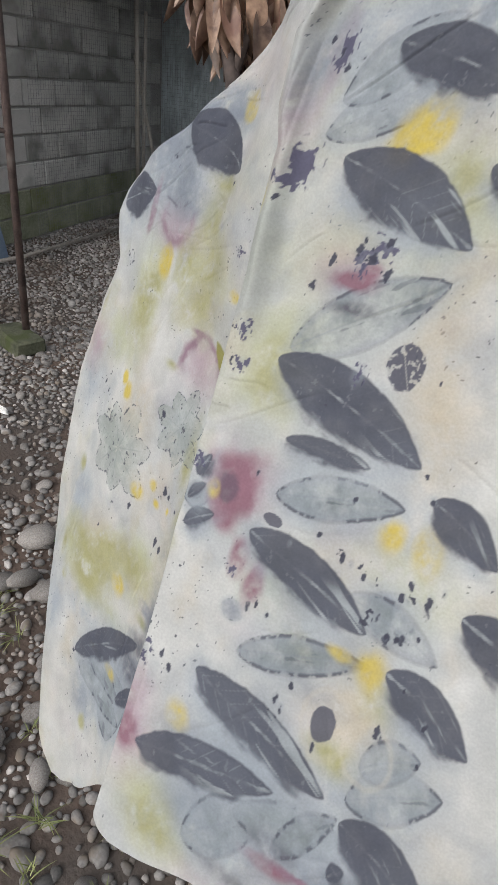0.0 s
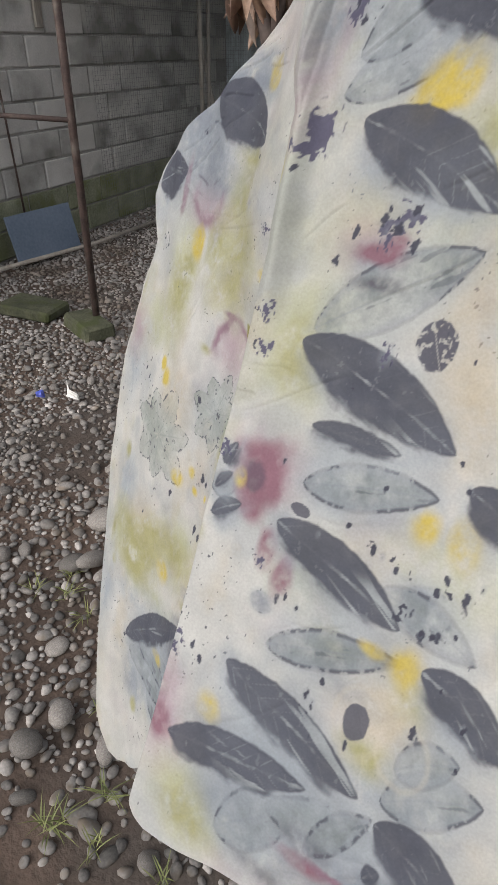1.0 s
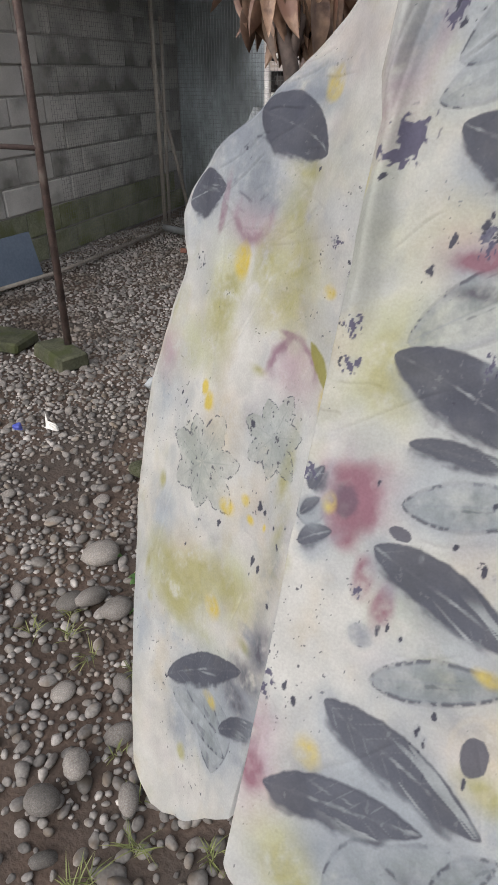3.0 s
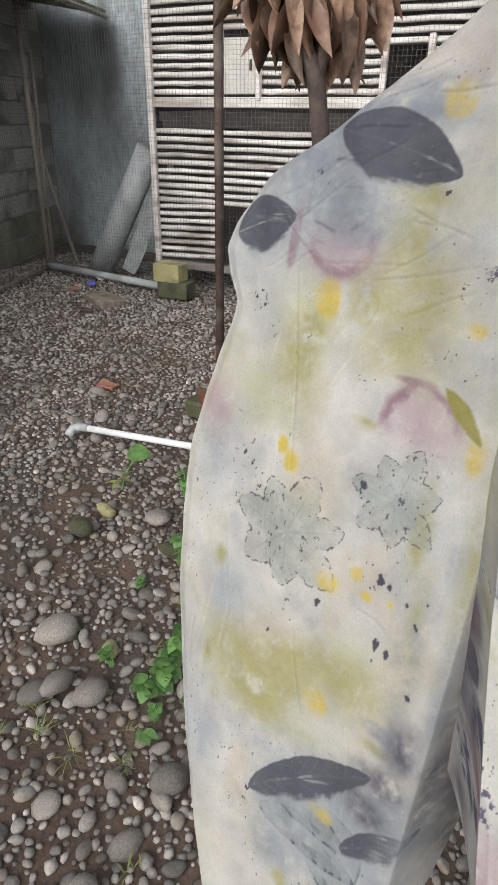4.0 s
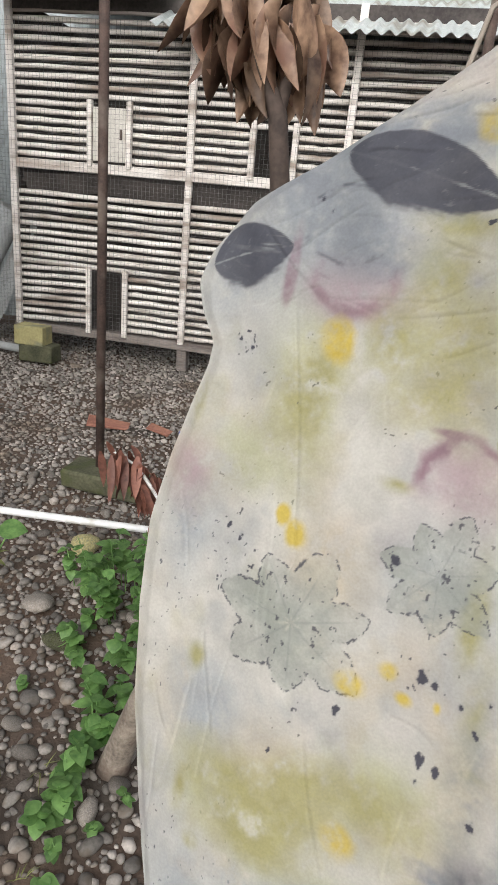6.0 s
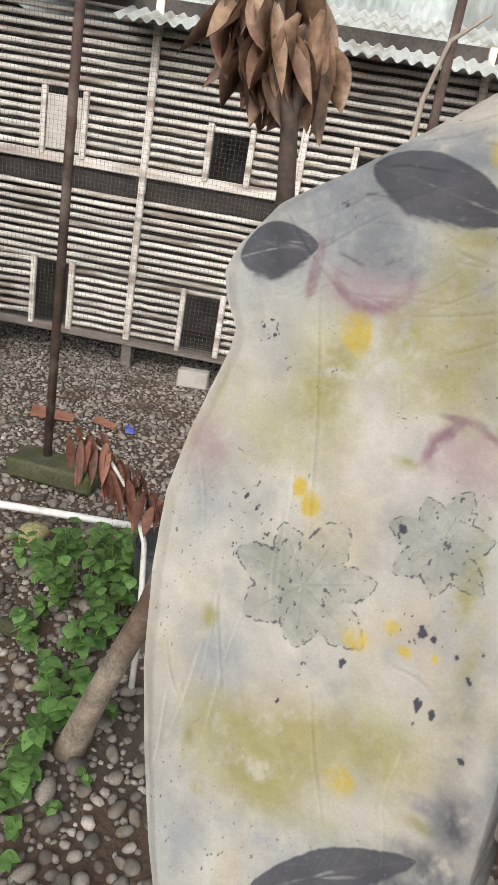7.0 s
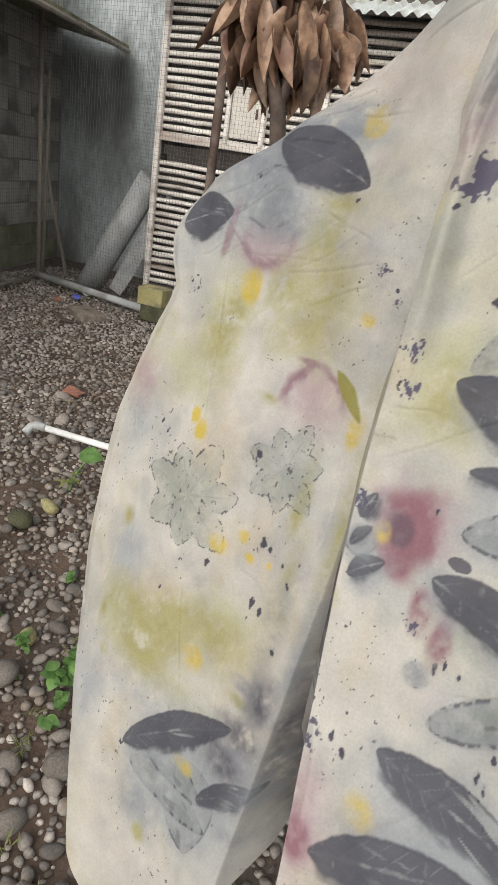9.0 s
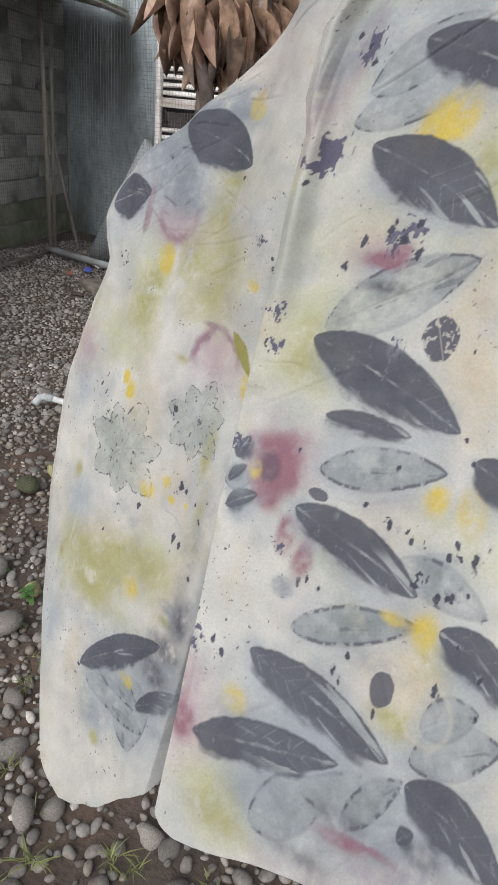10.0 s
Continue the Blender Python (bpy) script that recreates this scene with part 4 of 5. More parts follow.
# a soft padded ridge beside the front edge, with a shallow furrow after it
far = X - edge[:, None]
Y = Y - (0.010 * np.exp(-((far - 0.012) / 0.010) ** 2) - 0.003 * np.exp(-((far - 0.034) / 0.009) ** 2)) * smooth_step(0.92, 1.1, Z)
X = X - 0.09 * turn ** 1.8 * smooth_step(1.1, 0.95, Z)
dye = Dyer(X, Z, 8)
leaf, spot = dye.leaf, dye.spot


def crease(x1, z1, x2, z2, deep=0.0008):
    """A pressed wrinkle along a line: a narrow groove with a soft lip."""
    run = math.hypot(x2 - x1, z2 - z1)
    t = ((X - x1) * (x2 - x1) + (Z - z1) * (z2 - z1)) / run ** 2
    d = (-(X - x1) * (z2 - z1) + (Z - z1) * (x2 - x1)) / run + 0.002 * np.sin(t * 5 + x1 * 40)
    end = smooth_step(-0.05, 0.15, t) * smooth_step(1.05, 0.85, t)
    Y[:] += deep * end * (np.exp(-(d / 0.0016) ** 2) - 0.6 * np.exp(-((d - 0.004) / 0.0025) ** 2))


spot("beige", 1.167, 1.000, 0.020, 0.030)
spot("pale_green", 1.122, 1.129, 0.030, 0.036)
spot("blue", 0.956, 1.281, 0.041, 0.033)
spot("wash", 1.040, 1.215, 0.048, 0.019)
spot("blue", 1.042, 1.233, 0.068, 0.029)
spot("redline", 0.995, 0.656, 0.006, 0.008)
spot("pink", 1.006, 0.650, 0.015, 0.016)
spot("beige", 1.213, 0.759, 0.025, 0.018)
spot("wash", 1.253, 0.738, 0.034, 0.008)
spot("blue", 1.241, 0.742, 0.044, 0.018)
spot("blue", 1.051, 0.597, 0.039, 0.008)
spot("pale_green", 1.034, 0.625, 0.030, 0.014)
spot("redline", 1.142, 0.646, 0.030, 0.002)
spot("pink", 1.159, 0.649, 0.044, 0.010)
spot("blue", 1.175, 0.667, 0.070, 0.020)
spot("greyspot", 1.098, 0.658, 0.023, 0.013)
spot("wash", 1.089, 0.650, 0.030, 0.012)
spot("wash", 1.127, 0.674, 0.055, 0.015)
spot("beige", 1.178, 0.972, 0.041, 0.056)
spot("beige", 1.229, 0.740, 0.063, 0.039)
spot("beige", 1.167, 0.756, 0.044, 0.022)
spot("beige", 1.202, 0.759, 0.029, 0.027)
spot("beige", 1.033, 0.656, 0.022, 0.023)
spot("beige", 1.153, 1.043, 0.038, 0.038)
spot("pale_green", 1.004, 0.968, 0.050, 0.056)
spot("pale_green", 1.102, 0.814, 0.057, 0.029)
spot("pale_green", 1.104, 1.138, 0.073, 0.054)
spot("pale_green", 1.196, 0.862, 0.055, 0.028)
spot("pale_green", 1.059, 0.604, 0.062, 0.019)
spot("pale_green", 0.988, 1.012, 0.039, 0.031)
spot("blue", 1.020, 1.271, 0.097, 0.064)
spot("blue", 1.192, 0.702, 0.075, 0.017)
spot("blue", 1.109, 0.630, 0.058, 0.028)
spot("blue", 1.257, 0.662, 0.045, 0.025)
spot("blue", 1.079, 0.893, 0.047, 0.029)
spot("blue", 1.117, 0.789, 0.056, 0.022)
spot("blue", 1.099, 0.687, 0.078, 0.033)
spot("blue", 1.034, 1.139, 0.057, 0.031)
spot("blue", 1.097, 0.963, 0.060, 0.029)
spot("blue", 1.039, 1.277, 0.077, 0.032)
spot("pink", 0.925, 1.212, 0.029, 0.061)
spot("pink", 1.204, 0.640, 0.071, 0.020)
spot("pink", 0.998, 0.649, 0.032, 0.040)
spot("pink", 1.046, 1.075, 0.036, 0.021)
spot("pink", 0.998, 0.888, 0.029, 0.031)
spot("pink", 1.239, 0.669, 0.019, 0.017)
spot("pink", 0.969, 0.682, 0.016, 0.021)
spot("pink", 0.992, 0.674, 0.023, 0.020)
spot("pink", 1.036, 0.876, 0.030, 0.038)
spot("pink", 0.944, 1.261, 0.011, 0.046)
spot("pink", 1.189, 0.624, 0.058, 0.011)
spot("pink", 1.157, 0.589, 0.070, 0.017)
spot("pink", 1.222, 0.613, 0.055, 0.017)
# next spot, tall and narrow: olive tint painted as shading on the turned edge
spot("olive", 0.929, 0.808, 0.010, 0.052)
spot("olive", 0.963, 0.795, 0.012, 0.009)
spot("olive", 1.013, 0.976, 0.034, 0.036)
spot("olive", 1.132, 0.779, 0.030, 0.012)
spot("olive", 1.111, 1.149, 0.029, 0.025)
spot("olive", 1.175, 0.633, 0.040, 0.012)
spot("olive", 1.217, 0.774, 0.023, 0.018)
spot("olive", 1.051, 0.600, 0.034, 0.020)
spot("olive", 1.187, 0.720, 0.029, 0.013)
spot("wash", 0.946, 0.689, 0.016, 0.032)
spot("wash", 0.935, 0.655, 0.024, 0.017)
spot("wash", 0.968, 0.686, 0.012, 0.025)
spot("wash", 1.100, 0.676, 0.065, 0.022)
spot("wash", 0.928, 1.264, 0.029, 0.062)
spot("wash", 1.055, 1.066, 0.031, 0.016)
spot("wash", 1.076, 1.279, 0.040, 0.041)
spot("wash", 1.106, 0.880, 0.050, 0.012)
spot("wash", 1.130, 0.753, 0.060, 0.011)
spot("wash", 1.255, 0.708, 0.040, 0.026)
spot("wash", 1.144, 0.629, 0.046, 0.014)
spot("wash", 1.221, 0.652, 0.060, 0.018)
spot("wash", 1.057, 1.137, 0.045, 0.008)
spot("wash", 1.075, 0.963, 0.047, 0.010)
spot("wash", 1.091, 0.831, 0.031, 0.007)
spot("wash", 1.246, 0.775, 0.027, 0.022)
spot("wash", 1.117, 0.699, 0.027, 0.010)
spot("wash", 1.133, 0.618, 0.056, 0.027)
spot("wash", 1.203, 0.633, 0.070, 0.026)
spot("wash", 1.092, 0.630, 0.032, 0.019)
spot("wash", 1.134, 0.897, 0.028, 0.014)
spot("greyspot", 1.064, 0.663, 0.048, 0.017)
spot("greyspot", 1.126, 0.681, 0.052, 0.017)
spot("greyspot", 1.177, 0.658, 0.029, 0.018)
spot("greyspot", 1.117, 0.638, 0.027, 0.014)
spot("greyspot", 1.135, 0.640, 0.055, 0.015)
spot("greyspot", 1.200, 0.641, 0.056, 0.017)
spot("tide", 1.057, 0.775, 0.012, 0.009)
spot("tide", 1.196, 0.833, 0.024, 0.018)
leaf("grey", 1.015, 1.002, 1.140, 1.080, 0.029)
leaf("grey", 1.058, 0.880, 1.177, 0.909, 0.018)
leaf("grey", 1.075, 0.750, 1.191, 0.791, 0.015)
leaf("grey", 0.964, 1.197, 1.091, 1.243, 0.026)
leaf("grey", 1.211, 0.700, 1.291, 0.741, 0.018)
leaf("grey", 0.968, 1.226, 1.055, 1.278, 0.026)
leaf("grey", 1.082, 0.608, 1.150, 0.656, 0.021)
leaf("grey", 1.156, 0.831, 1.250, 0.818, 0.016)
leaf("grey", 1.214, 0.725, 1.263, 0.753, 0.015)
leaf("grey", 1.199, 1.052, 1.294, 1.088, 0.021)
leaf("grey", 0.967, 0.837, 0.995, 0.851, 0.012)
leaf("grey", 1.120, 0.647, 1.234, 0.671, 0.016)
leaf("grey", 1.163, 0.637, 1.209, 0.685, 0.012)
spot("red", 1.024, 0.869, 0.032, 0.043)
spot("red", 1.017, 0.838, 0.023, 0.020)
spot("red", 1.068, 0.806, 0.011, 0.025)
spot("red", 1.063, 1.080, 0.014, 0.010)
spot("red", 1.000, 0.642, 0.013, 0.015)
spot("red", 1.165, 0.629, 0.030, 0.007)
spot("red", 0.980, 0.665, 0.019, 0.010)
spot("red", 1.017, 0.875, 0.035, 0.032)
spot("red", 1.012, 0.852, 0.025, 0.021)
spot("red", 1.045, 0.820, 0.015, 0.023)
spot("red", 1.053, 1.071, 0.026, 0.011)
spot("red", 1.012, 0.882, 0.026, 0.027)
spot("red", 1.031, 0.863, 0.019, 0.021)
spot("red", 1.007, 0.849, 0.020, 0.019)
spot("red", 0.992, 0.876, 0.018, 0.018)
spot("redline", 1.186, 0.632, 0.035, 0.004)
spot("darkred", 1.010, 0.866, 0.013, 0.012)
spot("smear_shade", 0.958, 0.719, 0.010, 0.022)
spot("smear_shade", 0.970, 0.683, 0.009, 0.025)
spot("smear_shade", 0.975, 0.703, 0.012, 0.009)
spot("smear_shade", 1.161, 0.641, 0.030, 0.008)
spot("smear_shade", 1.242, 0.649, 0.023, 0.009)
spot("smear_shade", 1.062, 1.047, 0.025, 0.006)
spot("smear_shade", 1.133, 0.605, 0.024, 0.005)
spot("yellow", 1.064, 1.193, 0.021, 0.024)
spot("yellow", 1.175, 0.887, 0.016, 0.018)
spot("yellow", 1.208, 0.888, 0.017, 0.019)
spot("yellow", 1.042, 0.678, 0.017, 0.014)
spot("yellow", 1.196, 0.790, 0.022, 0.016)
spot("yellow", 1.166, 0.790, 0.019, 0.008)
spot("yellow", 0.918, 1.130, 0.012, 0.022)
spot("yellow", 0.995, 0.857, 0.008, 0.010)
spot("yellow", 1.052, 1.187, 0.021, 0.020)
spot("ring", 1.174, 0.737, 0.026, 0.027)
spot("ring", 1.216, 0.735, 0.026, 0.023)
leaf("dark", 0.993, 1.176, 1.144, 1.106, 0.028)
leaf("dark", 1.008, 0.991, 1.177, 0.942, 0.027)
leaf("dark", 1.046, 0.926, 1.134, 0.928, 0.009)
leaf("dark", 1.046, 0.842, 1.182, 0.812, 0.021)
leaf("dark", 1.043, 0.717, 1.193, 0.692, 0.019)
leaf("dark", 1.011, 0.639, 1.150, 0.675, 0.017)
leaf("dark", 1.212, 0.684, 1.318, 0.662, 0.021)
leaf("dark", 1.210, 0.794, 1.300, 0.774, 0.019)
leaf("dark", 1.198, 0.924, 1.270, 0.898, 0.017)
leaf("dark", 1.004, 1.268, 1.128, 1.218, 0.022)
leaf("dark", 1.215, 0.647, 1.229, 0.658, 0.007)
leaf("dark", 1.133, 1.166, 1.231, 1.123, 0.021)
leaf("dark", 1.256, 0.857, 1.343, 0.836, 0.019)
leaf("dark", 1.228, 1.021, 1.326, 0.989, 0.020)
leaf("dark", 0.977, 0.817, 1.005, 0.837, 0.010)
leaf("dark", 0.971, 0.838, 0.985, 0.858, 0.006)
leaf("dark", 0.972, 0.861, 0.979, 0.884, 0.008)
spot("darkspot", 1.172, 0.736, 0.012, 0.013)
spot("darkspot", 1.064, 0.859, 0.010, 0.005)
spot("darkspot", 0.945, 0.707, 0.009, 0.009)
spot("darkspot", 0.936, 0.667, 0.009, 0.015)
spot("darkspot", 0.960, 0.722, 0.009, 0.014)
spot("speckled", 1.130, 1.011, 0.017, 0.019)
spot("spider", 0.950, 1.170, 0.019, 0.021)
spot("spider", 0.979, 0.701, 0.014, 0.011)
spot("spider", 1.043, 0.804, 0.006, 0.004)
spot("spider", 0.966, 0.876, 0.010, 0.007)
spot("spider", 0.963, 1.010, 0.008, 0.010)
spot("spider", 0.972, 0.975, 0.009, 0.007)
spot("spider", 1.059, 1.097, 0.019, 0.012)
spot("spider", 1.053, 1.086, 0.007, 0.011)
spot("spider", 1.090, 0.997, 0.007, 0.009)
spot("spider", 0.951, 1.272, 0.009, 0.016)
spot("specks", 1.050, 1.093, 0.018, 0.017)
spot("specks", 1.077, 1.082, 0.007, 0.006)
spot("specks", 1.025, 1.087, 0.007, 0.007)
spot("specks", 1.012, 1.063, 0.004, 0.005)
spot("specks", 0.952, 1.010, 0.006, 0.005)
spot("specks", 0.964, 0.976, 0.008, 0.007)
spot("specks", 1.136, 0.857, 0.007, 0.007)
spot("specks", 1.126, 0.722, 0.008, 0.007)
spot("specks", 1.075, 0.788, 0.007, 0.007)
spot("specks", 1.087, 0.788, 0.004, 0.004)
spot("specks", 1.015, 0.705, 0.004, 0.003)
spot("specks", 0.947, 1.133, 0.005, 0.005)
spot("specks", 1.179, 0.823, 0.012, 0.011)
spot("specks", 1.202, 0.823, 0.015, 0.013)
spot("specks", 1.210, 0.852, 0.016, 0.016)
spot("specks", 1.167, 0.852, 0.019, 0.018)
spot("specks", 1.159, 0.980, 0.003, 0.004)
spot("specks", 1.166, 1.008, 0.004, 0.004)
spot("specks", 1.092, 0.992, 0.008, 0.008)
spot("specks", 1.080, 0.858, 0.007, 0.007)
spot("specks", 1.215, 0.738, 0.007, 0.007)
spot("specks", 1.260, 0.748, 0.007, 0.008)
spot("specks", 1.068, 1.106, 0.007, 0.007)
spot("specks", 1.075, 1.009, 0.006, 0.005)
spot("specks", 1.070, 0.962, 0.004, 0.004)
spot("specks", 1.234, 0.789, 0.006, 0.006)
spot("specks", 1.004, 1.128, 0.003, 0.003)
spot("specks", 0.969, 1.255, 0.012, 0.012)
spot("specks", 1.224, 0.852, 0.008, 0.009)
spot("specks", 0.936, 1.051, 0.005, 0.004)
spot("specks", 1.136, 0.708, 0.004, 0.004)
spot("specks", 1.206, 0.650, 0.002, 0.002)
spot("specks", 1.021, 1.003, 0.004, 0.004)
spot("specks", 1.124, 0.935, 0.007, 0.007)
spot("specks", 1.185, 0.935, 0.008, 0.008)
spot("blot", 1.139, 0.856, 0.0022, 0.0034)
spot("blot", 1.148, 0.854, 0.0022, 0.0030)
spot("blot", 1.033, 0.889, 0.0023, 0.0035)
spot("blot", 1.088, 0.848, 0.0022, 0.0034)
spot("blot", 1.111, 0.864, 0.0022, 0.0030)
spot("blot", 1.130, 0.901, 0.0023, 0.0035)
spot("blot", 1.069, 0.783, 0.0023, 0.0035)
spot("blot", 1.090, 0.786, 0.0022, 0.0030)
spot("blot", 1.226, 0.854, 0.0045, 0.0069)
spot("blot", 1.162, 0.849, 0.0023, 0.0035)
spot("blot", 1.187, 0.829, 0.0022, 0.0034)
spot("blot", 1.200, 0.816, 0.0023, 0.0035)
spot("blot", 1.213, 0.821, 0.0022, 0.0034)
spot("blot", 1.227, 0.828, 0.0022, 0.0030)
spot("blot", 1.201, 0.848, 0.0022, 0.0034)
spot("blot", 1.206, 0.860, 0.0023, 0.0035)
spot("blot", 1.235, 0.866, 0.0022, 0.0030)
spot("blot", 1.220, 0.752, 0.0030, 0.0046)
spot("blot", 1.124, 0.733, 0.0022, 0.0034)
spot("blot", 1.131, 0.731, 0.0022, 0.0030)
spot("blot", 1.169, 0.720, 0.0022, 0.0034)
spot("blot", 1.256, 0.776, 0.0022, 0.0030)
spot("blot", 1.270, 0.766, 0.0030, 0.0046)
spot("blot", 1.198, 0.924, 0.0023, 0.0035)
spot("blot", 1.045, 1.096, 0.0038, 0.0058)
spot("blot", 1.061, 1.091, 0.0038, 0.0058)
spot("blot", 1.071, 1.102, 0.0038, 0.0058)
spot("blot", 1.080, 1.078, 0.0030, 0.0046)
spot("blot", 1.022, 1.086, 0.0030, 0.0046)
spot("blot", 1.012, 1.060, 0.0030, 0.0046)
spot("blot", 0.941, 1.140, 0.0023, 0.0035)
spot("blot", 1.046, 1.107, 0.0022, 0.0034)
spot("blot", 0.948, 1.268, 0.0023, 0.0035)
spot("blot", 0.959, 1.255, 0.0030, 0.0046)
spot("blot", 0.932, 1.285, 0.0030, 0.0046)
spot("blot", 0.972, 1.261, 0.0022, 0.0030)
spot("blot", 1.017, 0.702, 0.0022, 0.0030)
spot("blot", 1.005, 0.708, 0.0022, 0.0030)
spot("blot", 1.124, 0.733, 0.0030, 0.0046)
spot("blot", 1.131, 0.729, 0.0022, 0.0034)
spot("blot", 1.134, 0.748, 0.0022, 0.0030)
spot("blot", 1.199, 0.817, 0.0022, 0.0030)
spot("blot", 1.210, 0.820, 0.0023, 0.0035)
spot("blot", 1.256, 0.775, 0.0022, 0.0030)
spot("blot", 1.223, 0.752, 0.0022, 0.0034)
crease(0.919, 1.292, 0.930, 1.175)
crease(0.909, 1.286, 0.913, 1.195)
crease(1.053, 1.025, 1.148, 1.086)
crease(0.951, 0.930, 0.978, 0.926)
crease(1.188, 0.628, 1.198, 0.686)
crease(1.155, 0.599, 1.221, 0.652)
crease(1.170, 0.748, 1.196, 0.690)
crease(0.968, 1.226, 1.071, 1.279)
crease(1.080, 0.858, 1.131, 0.870)
crease(0.990, 0.716, 1.000, 0.644)
# down the turned edge: the fold's shade painted in dye, with a few prints
for sx, sz, rx, rz, tint in ((0.962, 0.60, 0.018, 0.04, "smear_shade"), (0.957, 0.66, 0.018, 0.05, "smear_shade"), (0.952, 0.73, 0.014, 0.05, "smear_shade"), (0.946, 0.80, 0.012, 0.05, "wash"), (0.940, 0.86, 0.010, 0.05, "olive"), (0.935, 0.93, 0.010, 0.05, "olive"), (0.95, 0.76, 0.012, 0.02, "darkred"), (0.97, 0.635, 0.014, 0.014, "spider")):
    spot(tint, sx, sz, rx, rz)
for k in range(40):
    wx, wz = WR.uniform(0.95, 1.4), WR.uniform(0.6, 1.35)
    run, tilt = WR.uniform(0.03, 0.12), WR.uniform(-0.5, 0.9)
    crease(wx, wz, wx + run * math.cos(tilt), wz + run * math.sin(tilt), WR.uniform(0.0004, 0.0009))
BX, BY, BZ = hang_body(X, Z)
BY = BY + Y
# the edge turns back towards the sleeve
BY = BY + np.sin(turn * math.pi / 2) * np.maximum(sleeve_sheet(BX, BZ) + 0.05 - BY, 0.004)
body = grid_mesh("body", np.stack([BX, BY, BZ], -1), M_CLOTH, garment, "front panel with dark leaf prints and a red flower stain", colour=dye.c)
step = np.s_[::8, ::8]
back = np.stack([BX, BY + 0.012 + 0.10 * np.sin(np.pi * np.clip(U, 0, 1)) ** 0.6, BZ], -1)[step]
grid_mesh("body_back", back, M_CLOTH, garment, flip=True, colour=dye.c[step])
# far sleeve, out of sight behind the front panel
zz = np.linspace(0.45, 1.42, 60)
uu = np.linspace(0, 1, 24)
FX = 1.56 + (0.30 * smooth_step(1.40, 1.05, zz)[:, None] + 0.02) * uu
FZ = np.repeat(zz[:, None], 24, 1)
FC = np.repeat(np.repeat(CREAM[None, None], 60, 0), 24, 1)
HX, HY, HZ = hang_body(FX, FZ)
grid_mesh("sleeve_far", np.stack([HX, HY + 0.02, np.maximum(HZ, 0.3)], -1), M_CLOTH, garment, "plain far sleeve", colour=FC)
# stand inside the robe
stand = thing("garment_stand", "plain wooden stand hidden inside the robe", "stand", (1.22, 0.43, 0))
part("pole", tube([(0, 0, 0.02), (0, 0, 1.38)], 0.014), M_WOOD, stand)
part("foot", boxed(-0.18, 0.18, -0.02, 0.02, 0, 0.03, 0.003), M_WOOD, stand)
part("foot", boxed(-0.02, 0.02, -0.18, 0.18, 0.03, 0.05, 0.003), M_WOOD, stand)
part("shoulder_bar", tube([(-0.10, 0, 1.35), (0, 0, 1.38), (0.28, 0, 1.36)], 0.01), M_WOOD, stand)


# ---- loose things ----
# iron posts of the old pen
def iron_post(x, y, top, lean, label):
    ob = thing("iron_post", label, "post", (x, y, 0), group="rusty posts")
    part("shaft", tube([(0, 0, 0.05), (lean[0] * 0.5, lean[1] * 0.5, top * 0.5), (lean[0], lean[1], top)], 0.018, 8), M_RUST, ob, smooth=True)
    return ob


def mossy_block(x, y, w, d, h, turn, label, mat):
    ob = part("foot_block", boxed(-w / 2, w / 2, -d / 2, d / 2, 0, h, 0.012, 0.008), mat)
    ob.matrix_world = pose(x, y, -0.005, 0, 0, turn)
    return tagged(ob, label, "concrete block")


iron_post(-0.254, 1.955, 2.5, (0.01, 0.0), "rusty brown iron post on a mossy block")
mossy_block(-0.20, 1.93, 0.36, 0.16, 0.085, -4, "dark green mossy concrete block under a post", M_MOSS)
left_post = iron_post(-1.268, 1.50, 2.5, (0.0, 0.02), "rusty brown iron post with a cross bar")
part("cross_bar", tube([(0, 0, 0.945), (-0.45, -0.22, 0.96), (-0.95, -0.44, 0.965)], 0.011, 8), M_RUST, left_post, "rusty cross bar", smooth=True)
mossy_block(-1.27, 1.45, 0.30, 0.15, 0.08, -12, "dark green mossy concrete block under a post", M_MOSS)
mossy_block(-1.72, 1.42, 0.34, 0.2, 0.06, 20, "low mossy slab beside the posts", M_MOSS)
iron_post(0.97, 2.4, 2.0, (0.0, 0.02), "rusty brown iron post behind the robe")
iron_post(-2.26, 1.33, 1.05, (-0.02, 0.0), "short rusty iron stake beside the wall")

branch = part("bent_branch", tube([(0.90, 2.40, 0.0), (0.89, 2.41, 0.8), (0.91, 2.40, 1.62), (0.96, 2.40, 1.82), (1.08, 2.40, 1.92)], [0.016, 0.014, 0.011, 0.009, 0.006], 8), M_WOOD, smooth=True)
tagged(branch, "pale bent bare branch beside a rusty post", "branch")

# white water pipe on the stones
pipe = thing("water_pipe", "white plastic water pipe with a grey elbow, lying on the stones", "pipe", (0, 0, 0))
part("tube", tube([(-0.655, 1.50, 0.05), (-0.3, 1.545, 0.048), (0.02, 1.59, 0.045), (0.5, 1.65, 0.04)], 0.0135, 12), M_PVC, pipe, smooth=True)
part("elbow", tube([(-0.62, 1.505, 0.051), (-0.665, 1.497, 0.051), (-0.682, 1.485, 0.045), (-0.685, 1.455, 0.025)], 0.0175, 12), M_GREYPIPE, pipe, "grey elbow fitting", smooth=True)

